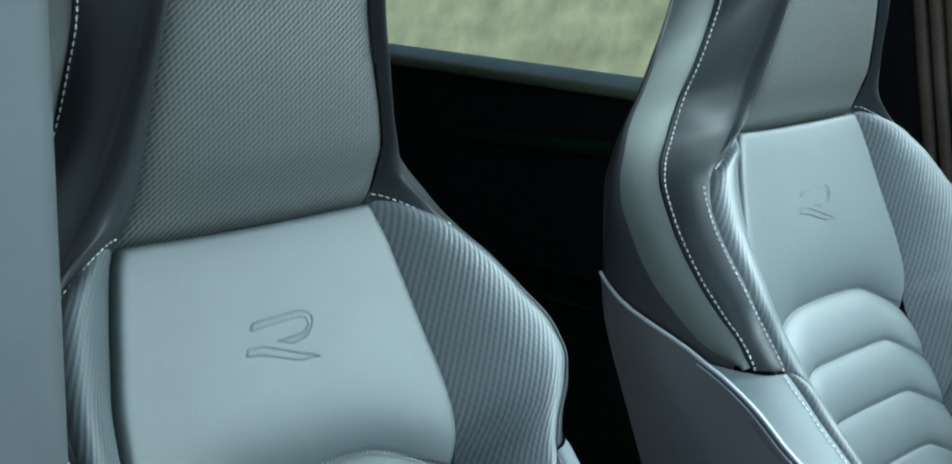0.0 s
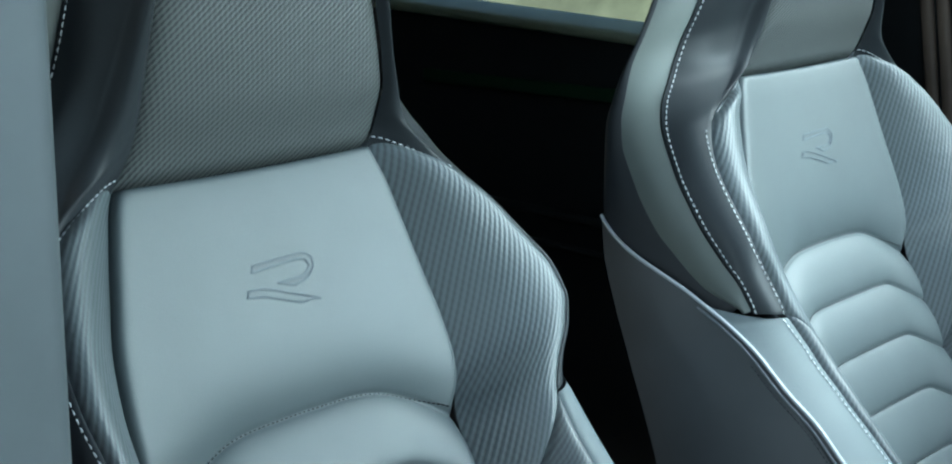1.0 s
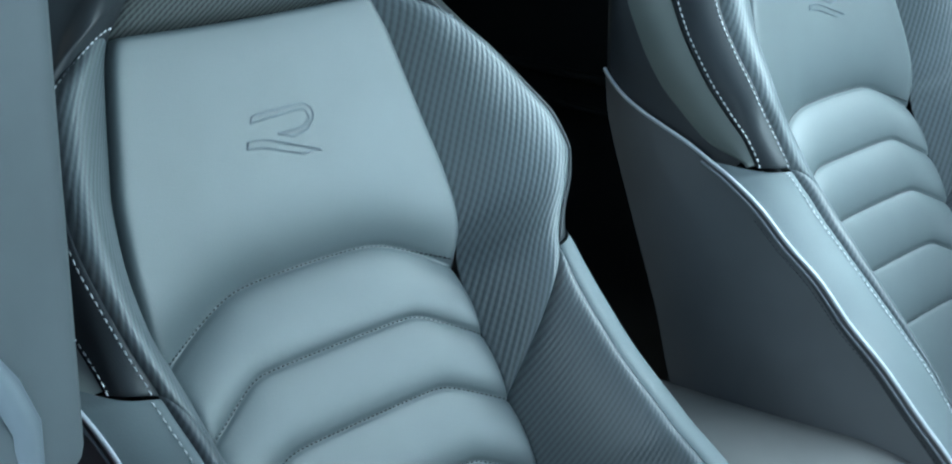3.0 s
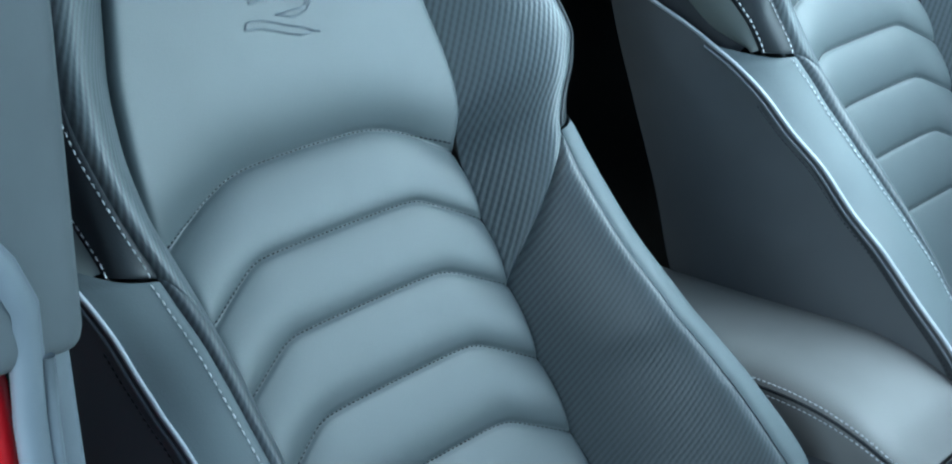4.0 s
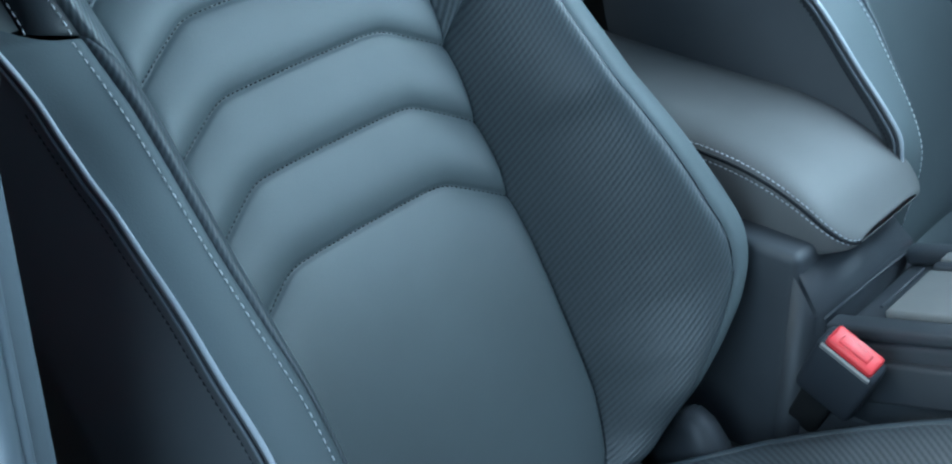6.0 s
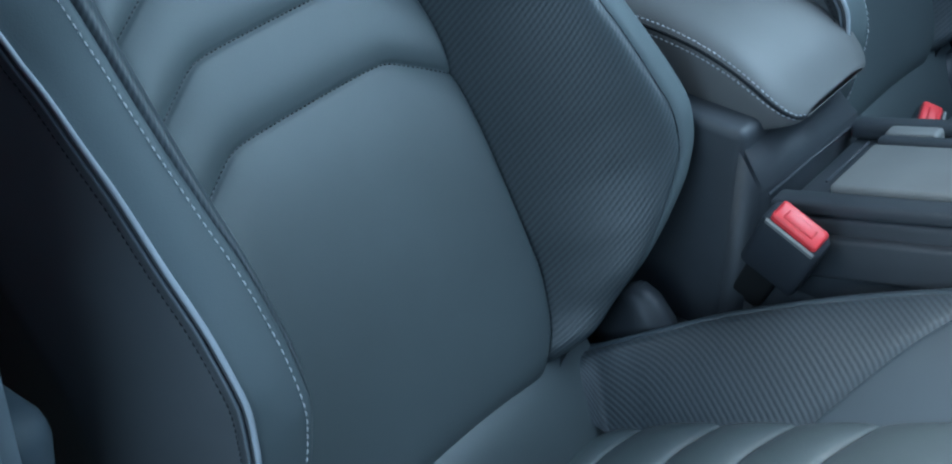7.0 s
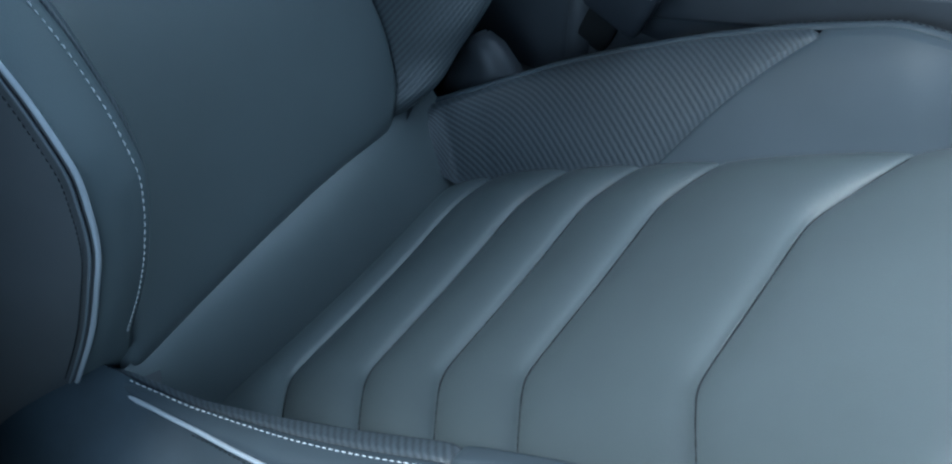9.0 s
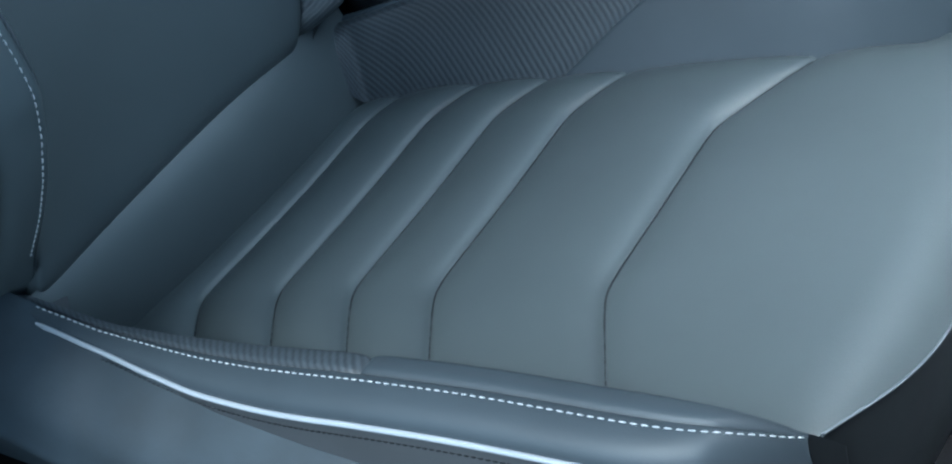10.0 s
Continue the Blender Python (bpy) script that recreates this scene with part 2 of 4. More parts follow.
# backrest: half width of the middle panel and its depth, going up
VT = .417
PANEL_IN = pchip([(-.285, .104), (-.27, .112), (-.24, .128), (-.19, .138), (-.1, .137), (-.03, .135), (.05, .132), (.16, .1335), (.19, .1345), (.207, .1385),
                  (.229, .1475), (.248, .149), (.273, .1465), (.309, .1394), (.348, .132), (.3825, .125), (VT, .1155), (.428, .119), (.447, .119),
                  (.464, .1135), (.489, .1025), (.51, .093), (.53, .087), (.58, .083), (.62, .08)])
PANEL_DOOR = pchip([(-.285, .115), (-.24, .122), (-.2, .133), (-.1, .133), (0, .131), (.1, .132), (.17, .137), (.2, .142), (.23, .148), (.26, .1495),
                    (.29, .148), (.31, .146), (.345, .138), (.38, .129), (.403, .122), (VT, .1145), (.433, .1045), (.449, .102), (.487, .098),
                    (.52, .094), (.55, .09), (.58, .086), (.62, .08)])
PANEL_N = pchip([(-.285, .0), (-.1, .0), (.1, .0), (.2, .0), (.25, .006), (.3, .015), (.34, .023), (.39, .034), (VT, .041), (.45, .075),
                 (.49, .113), (.535, .152), (.58, .188), (.62, .205)])
# ridge of the bolster, seam of its outer band: (height, half width, depth)
RIDGE_IN = [(.62, .1, .19), (.535, .1, .14), (.49, .112, .1), (.452, .13, .062), (.42, .15, .047), (.38, .182, .045), (.35, .203, .05),
            (.318, .22, .052), (.28, .236, .055), (.26, .238, .055), (.238, .228, .053), (.207, .203, .05), (.19, .192, .05), (.1, .196, .065),
            (.03, .2, .085), (0, .209, .09), (-.05, .22, .1), (-.09, .228, .1045), (-.12, .234, .106), (-.145, .233, .1025), (-.17, .222, .094),
            (-.19, .208, .084), (-.22, .187, .064), (-.245, .17, .035), (-.265, .15, .015), (-.285, .12, .0)]
BAND_IN = [(.62, .135, .14), (.54, .138, .1), (.49, .14, .055), (.455, .16, .03), (.423, .174, .033), (.39, .2, .02), (.35, .222, .02), (.28, .247, .03),
           (.24, .24, .03), (.2, .212, .03), (.1, .215, .04), (.03, .222, .058), (-.05, .24, .078), (-.12, .252, .088), (-.17, .238, .075),
           (-.2, .222, .053), (-.24, .192, .026), (-.262, .153, .01), (-.275, .13, .0), (-.285, .119, -.006)]
RIDGE_OUT = [(.62, .105, .19), (.535, .108, .148), (.49, .12, .106), (.452, .133, .066), (.42, .155, .048), (.38, .183, .045), (.33, .197, .05),
             (.285, .203, .055), (.25, .199, .054), (.216, .192, .052), (.185, .1835, .05),
             (.135, .178, .06), (.09, .1765, .068), (.04, .177, .08), (0, .176, .09), (-.05, .173, .1), (-.08, .1725, .103), (-.105, .175, .107),
             (-.125, .177, .108), (-.15, .179, .097), (-.175, .1845, .084), (-.205, .187, .058), (-.24, .19, .02), (-.285, .18, -.03)]
BAND_OUT = [(.62, .14, .17), (.54, .142, .118), (.51, .143, .08), (.48, .15, .05), (.45, .172, .033), (.41, .195, .012), (.33, .213, .004),
            (.27, .214, .012), (.24, .212, .025), (.2, .213, .04), (.13, .216, .052), (.08, .218, .064), (.02, .22, .086), (-.025, .222, .1),
            (-.09, .222, .112), (-.13, .222, .104), (-.154, .22, .088), (-.208, .219, .033), (-.285, .215, -.05)]
RIDGE_FAR = [(.62, .105, .19), (.535, .11, .148), (.49, .12, .106), (.452, .128, .066), (.42, .142, .05), (.4, .17, .05), (.379, .2035, .05),
             (.36, .2147, .05), (.331, .221, .05), (.307, .2215, .051), (.26, .221, .055), (.2185, .2096, .05), (.189, .2054, .05), (.15, .1995, .0554),
             (.099, .199, .07), (.06, .195, .08), (.016, .188, .0887), (-.03, .181, .096), (-.125, .18, .105), (-.2, .185, .07), (-.285, .18, -.03)]
BAND_FAR = [(.62, .14, .16), (.527, .1628, .1), (.503, .1766, .0872), (.477, .187, .066), (.4535, .196, .042), (.429, .21, .0285), (.403, .2311, .0221),
            (.3815, .2404, .02), (.352, .246, .021), (.329, .2484, .022), (.29, .2474, .025), (.2546, .243, .03), (.224, .239, .036), (.2, .234, .0345)]
PANEL_EDGE = [(.62, .16, .1), (.541, .1864, .0727), (.5165, .2035, .0623), (.492, .22, .0517), (.47, .23, .034), (.45, .2375, .014), (.4265, .2453, 0),
              (.402, .2535, -.0113), (.375, .2545, -.0197), (.339, .2547, -.02), (.302, .2512, -.0187), (.276, .2462, -.0134), (.24, .2405, -.002),
              (.206, .2355, .026)]
# piping along the lower band on the door side of each seat
PIPE_OUT = [(.226, .237, .018), (.1995, .231, .035), (.179, .226, .039), (.162, .2225, .041), (.146, .2205, .0425), (.117, .219, .05), (.09, .219, .062),
            (.06, .219, .072), (.03, .219, .0825), (-.015, .2195, .0945), (-.066, .22, .1085), (-.1, .22, .1112), (-.13, .2195, .1008), (-.157, .219, .0855),
            (-.185, .219, .0605), (-.215, .219, .031), (-.245, .219, -.004), (-.275, .217, -.043), (-.285, .215, -.056)]
PIPE_FAR = [(.223, .25, -.002), (.2, .25, .0142), (.166, .25, .0326), (.128, .25, .0465), (.09, .25, .0638), (.048, .25, .076), (.008, .25, .092), (-.04, .25, .1065),
            (-.085, .25, .121), (-.104, .25, .125), (-.13, .25, .118), (-.17, .248, .09), (-.22, .243, .045), (-.285, .23, -.04)]
PANEL_EDGE_IN = [(.62, .14, .1), (.54, .145, .06), (.489, .152, .02), (.447, .18, -.01), (.41, .21, -.015), (.35, .235, -.02), (.27, .25, -.012),
                 (.229, .235, .004), (.205, .222, .02)]
SHELL_N = pchip([(-.285, -.155), (.04, -.131), (.11, -.116), (.2, -.103), (.2915, -.088), (.327, -.0745), (.371, -.052), (.409, -.03), (.441, -.006), (.475, .03),
                 (.52, .06), (.62, .1)])
# quilted channels: place in the middle, at the seam, and half width of the level stretch
CH_BACK = [(.2425, .2, .07), (.1795, .143, .077), (.1225, .089, .076), (.0635, .028, .076), (.001, -.034, .077)]
# seams of the cushion: place in the middle, corner and slope beyond it on the door side, then on the inner side
CH_CUSH = [(-.14, .106, .8, .106, .6), (-.0715, .096, .72, .106, .58), (-.0115, .086, .68, .11, .58), (.0515, .077, .62, .113, .56), (.1715, .064, .55, .102, .62)]


def cushion_seam(u, mid, near, fall, far, rise, bend=.012):
    """The line of a cushion seam: level in the middle, swept forward at both corners."""
    a, b = -u - near, u - far
    return mid + fall * .5 * (a + np.sqrt(a * a + bend ** 2)) + rise * .5 * (b + np.sqrt(b * b + bend ** 2)) - .004


def channel(u, mid, end, corner, w, bend=.009):
    """The line of a quilting seam across the panel: level in the middle, bent at both corners."""
    x = np.abs(u) - corner
    soft = .5 * (x + np.sqrt(x * x + bend ** 2))
    return mid + (end - mid) * soft / np.maximum(w - corner, 1e-3)


def groove(d, depth, wide):
    return -depth * np.exp(-np.abs(d) / wide) - .0016 * np.exp(-(d / .0016) ** 2)


def tuck(d, depth, above, below):
    """A sewn seam: the upper pad tucks in over a wide stretch, the lower one rises at once."""
    return -depth * np.where(d > 0, np.exp(-np.abs(d) / above), np.exp(-np.abs(d) / below))


def emblem(seat, local):
    """Two slanted open bars pressed into the leather as outlines."""
    upper = [(-.024, .342), (-.0211, .3484), (.0015, .349), (.0261, .3495), (.0333, .3444), (.033, .3372), (.0253, .3297), (.0123, .3267),
             (-.0047, .3325), (.0226, .3331), (.0282, .3382), (.0261, .3435), (.0194, .3446), (-.0037, .3436)]
    lower = [(-.0325, .3258), (-.0298, .3317), (-.0151, .331), (.0065, .3235), (.0263, .3167), (.0335, .3134), (.0254, .3148), (.016, .3133),
             (-.0012, .3191), (-.018, .3247)]
    for line in (upper, lower):
        p = np.array(line)
        for _ in range(3):
            p = np.stack([p * .87 + np.roll(p, -1, 0) * .13, p * .13 + np.roll(p, -1, 0) * .87], 1).reshape(-1, 2)
        d = np.roll(p, -1, 0) - np.roll(p, 1, 0)
        d /= np.linalg.norm(d, axis=1)[:, None] + 1e-9
        inner = p + .0011 * np.stack([d[:, 1], -d[:, 0]], 1)
        for q in (p, inner):
            q = np.concatenate([q, q[:1]])
            u, v = q[:, 0], q[:, 1]
            n = PANEL_N(v) + .007 * (u / panel_w(u, v)) ** 2 - .0041
            tube("emblem", local(back(u, v, n)), .00032, M_EMBLEM, seat, "pressed double outline of two slanted bars", 6)


def make_seat(where, lean, ridge_near, band_near, pipe_near, label):
    seat = new("car_seat")
    seat.location = (0.15 + where[0], where[1], 0.22 + where[2])
    seat.rotation_euler = (0, lean, 0)
    tagged(seat, label, "car seat", "front seats")
    base = np.array([0.15, 0, 0.22])

    def local(p):
        return np.asarray(p) - base
    # middle panel of the backrest, with quilting
    nu, nv = 150, 560

    def panel_depth(u, v, w):
        n = PANEL_N(v) + .007 * (u / w) ** 2 - .004
        edge = w - np.abs(u)
        n = n - .0045 * np.exp(-edge / .005) - .012 * np.exp(-edge / .0014)
        for i, (mid, end, corner) in enumerate(CH_BACK):
            d = v - channel(u, mid, end, corner, w, .02 if i == 0 else .009)
            n = n + tuck(d, .015 if i == 0 else .0075, .022 if i == 0 else .014, .022) - .0012 * np.exp(-(d / .002) ** 2)
        return n - .003 * np.exp(-np.maximum(VT - v, 0) / .006) - .016 * np.exp(-np.maximum(VT - v, 0) / .0016) - .02 * np.exp(-np.maximum(v + .285, 0) / .012)
    v = np.concatenate([np.linspace(-.288, VT - .006, nv), np.linspace(VT - .005, VT, 8)])[:, None]
    s = np.concatenate([[-1, -.9975, -.994, -.989], np.linspace(-.982, .982, nu), [.989, .994, .9975, 1]])[None, :]
    w = panel_w(s, v + 0 * s)
    u = s * w
    vv = v + 0 * u
    grid("backrest", local(back(u, vv, panel_depth(u, vv, w))), uvs(u, vv), M_INSERT, seat, "quilted grey leather backrest panel")
    for i, (mid, end, corner) in enumerate(CH_BACK):
        us = np.linspace(-.985, .985, 160) * .15
        vs = channel(us, mid, end, corner, panel_w(us, mid), .02 if i == 0 else .009)
        ok = np.abs(us) < panel_w(us, vs) - .004
        us, vs = us[ok], vs[ok]
        stitches("quilting_seam", local(back(us, vs, panel_depth(us, vs, panel_w(us, vs)))), NB, M_DTHREAD, seat, .0026, .0016, .00065, .0006, "dark quilting seam")
    # headrest front
    v = np.concatenate([np.linspace(VT, VT + .006, 8), np.linspace(VT + .008, .62, 66)])[:, None]
    w = panel_w(s, v)
    u = s * w
    vv = v + 0 * u
    edge = w - np.abs(u)
    n = PANEL_N(vv) - .008 * np.exp(-edge / .007) - .004 * np.exp(-(vv - VT) / .008) - .016 * np.exp(-(vv - VT) / .0014) + .004 * (1 - (u / w) ** 2)
    arc = np.concatenate([[0], np.cumsum(np.hypot(np.diff(v[:, 0]), np.diff(PANEL_N(v[:, 0]))))])[:, None] + 0 * u
    grid("headrest", local(back(u, vv, n)), uvs(u, arc), M_RIB_HEAD, seat, "headrest front in dark woven leatherette")
    emblem(seat, local)
    for side, ridge_t, band_t, edge_t in ((1, RIDGE_IN, BAND_IN, PANEL_EDGE_IN), (-1, ridge_near, band_near, PANEL_EDGE)):
        trim = lambda v: (.011 if side > 0 else 0) * min(max((.17 - v) / .06, 0), 1) * min(max((v + .27) / .05, 0), 1)
        rw, rn = table([(v, w - trim(v), n + .2 * trim(v)) for v, w, n in ridge_t])
        bw, bn = table(band_t)
        ew, en = table(edge_t)
        end = (.223, bw(.2) + .006, bn(.2) - .036)
        pw, pn = table(pipe_near) if side < 0 else table([k for k in band_t if k[0] < .18] + [(.19, bw(.19) + .004, bn(.19) - .012), end])
        flip = side > 0
        # inner face of the bolster: woven, in an upper and a lower piece
        r = np.linspace(0, 1, 46)[None, :]
        top = VT - .042 * r ** 1.6
        seam = .089 + (.19 - .089) * r ** .9
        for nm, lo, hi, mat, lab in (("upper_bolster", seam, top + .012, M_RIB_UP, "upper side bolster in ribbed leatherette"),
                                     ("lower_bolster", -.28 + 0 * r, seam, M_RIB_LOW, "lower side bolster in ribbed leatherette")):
            q = np.linspace(0, 1, 150)[:, None]
            v = lo + (hi - lo) * q
            w0, w1 = panel_w(side, v) - .0025, rw(v)
            u = w0 + (w1 - w0) * r
            n0 = PANEL_N(v) - .009
            n = n0 + (rn(v) - n0) * r + (.016 * np.sin(np.pi * r) + .006 * np.sin(np.pi * r ** 3)) * np.clip((w1 - w0) / .06, 0, 1)
            n = n - .004 * np.exp(-(1 - r) / .04) - .004 * np.exp(-np.abs(top - v) / .006) - .012 * np.clip((v - top) / .01, 0, 1)
            n = n + groove(v - seam, .004, .006) * (1 if side > 0 else .4) - .03 * np.clip((-.258 - v) / .022, 0, 1) ** 2
            width = np.hypot(w1 - w0, rn(v) - n0)
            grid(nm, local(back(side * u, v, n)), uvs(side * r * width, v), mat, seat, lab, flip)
        # outer band of leather round the ridge
        r = np.linspace(0, 1, 26)[None, :]
        joint = .187 + .012 * r
        joint_low = .187 + .012 * r + .024 * r ** 3
        for nm, lo, hi, lab in (("shoulder_band", joint + .001, VT - .042 + 0 * r, "smooth dark leather shoulder"), ("lower_band", (-.285 if side < 0 else -.247) + 0 * r, joint_low - .001, "smooth leather outer band")):
            q = np.linspace(0, 1, 190)[:, None]
            v = lo + (hi - lo) * q
            low = nm == "lower_band"
            ow, on = (pw(v), pn(v)) if low else (bw(v), bn(v))
            u = rw(v) + (ow - rw(v)) * r
            n = rn(v) + (on - rn(v)) * r
            bulge = np.sin(np.pi * r) * (.005 if not low else .003 if side < 0 else .0105) * np.clip((v + .27) / .07, 0, 1)
            u, n = u + bulge * .8, n + bulge * .7 - .002 * np.exp(-np.abs(v - joint) / .003)
            n = n - .003 * np.exp(-r / .05) * np.clip((VT - .042 - v) / .03, 0, 1)
            grid(nm, local(back(side * u, v, n)), uvs(side * r * .05, v), M_BAND if low else M_SHOULDER, seat, lab, flip)
            if side < 0:
                k = 4
                line = back(side * (u[:, k] + .0003), v[:, k], n[:, k] + .0008)
                keep = (v[:, k] > -.24) & (v[:, k] < .372)
                stitches("stitching", local(line[keep]), NB - side * .5 * YY, M_THREAD, seat, .0036, .002, .00052, .0004, "white topstitching")
            if not low:
                outer = [(side * u[:, 23], v[:, 23], n[:, 23])]
        # shoulder leather from the headrest over the ridge to the side panel
        r = np.linspace(0, 1, 30)[None, :]
        rb = np.linspace(0, 1, 26)[None, 1:]
        low = np.concatenate([VT - .004 - .042 * r ** 1.6 + .004 * r, VT - .042 + 0 * rb], 1)
        q = np.linspace(0, 1, 110)[:, None]
        va = low + (.62 - low) * q
        v, vb = va[:, :30], va[:, 30:]
        rise = np.clip((v - low[:, :30]) / .02, 0, 1)
        w0, w1 = panel_w(side, v), rw(v)
        n0 = PANEL_N(v) - .004 - .005 * (1 - rise)
        u = w0 + (w1 - w0) * r
        n = n0 + (rn(v) - n0) * r + .014 * np.sin(np.pi * r) * rise + .008 * r * rise * (1 - r)
        bulge = np.sin(np.pi * rb) * .005
        ub = rw(vb) + (bw(vb) - rw(vb)) * rb + bulge * .8
        nb = rn(vb) + (bn(vb) - rn(vb)) * rb + bulge * .7
        u, n = np.concatenate([u, ub], 1), np.concatenate([n, nb], 1)
        ease = np.clip((va - low) / .04, 0, 1)[:, 1:-1]
        for _ in range(24):
            u[:, 1:-1] += ease * (.25 * (u[:, :-2] + u[:, 2:]) - .5 * u[:, 1:-1])
            n[:, 1:-1] += ease * (.25 * (n[:, :-2] + n[:, 2:]) - .5 * n[:, 1:-1])
        grid("headrest_wing", local(back(side * u, va, n)), uvs(u, va), M_SHOULDER, seat, "smooth dark leather headrest wing", flip)
        outer.append((side * u[:, 52], va[:, 52], n[:, 52]))
        # pale side panel and dark shell behind
        q = np.linspace(.203, .62, 90)[:, None]
        r = np.linspace(0, 1, 12)[None, :]
        v = q + 0 * r
        u = bw(v) + (ew(v) - bw(v)) * r + .004 * np.sin(np.pi * r)
        n = bn(v) - .002 + (en(v) - bn(v)) * r
        grid("side_panel", local(back(side * u, v, n)), uvs(r + 0 * v, v), M_PANEL, seat, "pale grey-green side panel", flip)
        vs = np.linspace(-.285, .62, 140)
        us = np.where(vs > .205, ew(vs), pw(vs) + .001)
        ns = np.where(vs > .205, en(vs), pn(vs) - .005)
        full = .25 if side < 0 else .232
        ub = np.minimum(full, np.maximum(us, np.interp(vs, [.38, .46], [full, .12]))) if side < 0 else us
        nb = np.minimum(SHELL_N(vs), ns - .004)
        rows = [back(side * us, vs, ns)]
        for a in np.linspace(.15, 1, 6):
            rows.append(back(side * (us + (ub - us) * a + .004 * math.sin(math.pi * a)), vs, ns + (nb - ns) * a))
        for a in np.linspace(.1, 1, 8):
            rows.append(back(side * ub * (1 - a), vs, nb - .06 * math.sin(a * math.pi / 2)))
        grid("back_shell", local(np.stack(rows, 1)), np.zeros((140, len(rows), 2)), M_SHELL, seat, "black hard back shell", flip)
        # charcoal cover on the lower side, edged by the piping
        a = np.linspace(0, 1, 40)[None, :]
        vt = .223 + .112 * a ** .8
        q = np.linspace(0, 1, 120)[:, None]
        foot = -.285 if side < 0 else -.225
        v = foot + (vt - foot) * q
        vf = np.minimum(v, .223)
        u = pw(vf) + (full + .003 - pw(vf)) * np.minimum(1, a * 2.2) + .006 * np.sin(np.pi * a)
        n = pn(vf) + (SHELL_N(v) - pn(vf)) * a
        grid("side_cover", local(back(side * u, v, n)), uvs(a, v), M_LOWSIDE, seat, "charcoal leather side cover", flip)
        edge = back(side * (u[-1] + .001), v[-1], n[-1])[::-1]
        # piping and stitching
        v = np.linspace(-.27 if side < 0 else -.19, .223, 120)
        line = np.concatenate([back(side * (pw(v) + .001), v, pn(v) + .001)[:-2], edge[::-1][2:]]) if side < 0 else back(side * (pw(v) + .001), v, pn(v) + .001)
        tube("piping", local(line), .0018, M_PIPING, seat, "pale glossy piping")
        tube("piping", local(back(side * (pw(v) + .0035), v, pn(v) - .0045)), .0011, M_PIPING_DULL, seat, "grey leather piping")
        if side > 0:
            tube("piping", local(edge), .0017, M_PIPING_DULL, seat, "grey leather piping")
        v = np.linspace(-.26, .16, 200)
        stitches("stitching", local(back(side * (pw(v) + .006), v, pn(v) - .009)), side * YY, M_DTHREAD, seat, label="dark stitching")
        for line in outer:
            stitches("stitching", local(back(*line) + .0007 * (NB * .5 + side * YY)), NB * .5 + side * YY, M_THREAD, seat, .0036, .002, .00052, .0004, "white topstitching")
        r = np.linspace(.03, .97, 40)
        v = VT + .004 - .042 * r ** 1.6
        stitches("stitching", local(back(side * (panel_w(side, v) + (rw(v) - panel_w(side, v)) * r), v, PANEL_N(v) - .009 + (rn(v) - PANEL_N(v) + .009) * r + .012 * np.sin(np.pi * r) * .4 + .003)),
                 NB, M_THREAD, seat, .0036, .002, .00052, .0004, "white topstitching")
    return seat, local


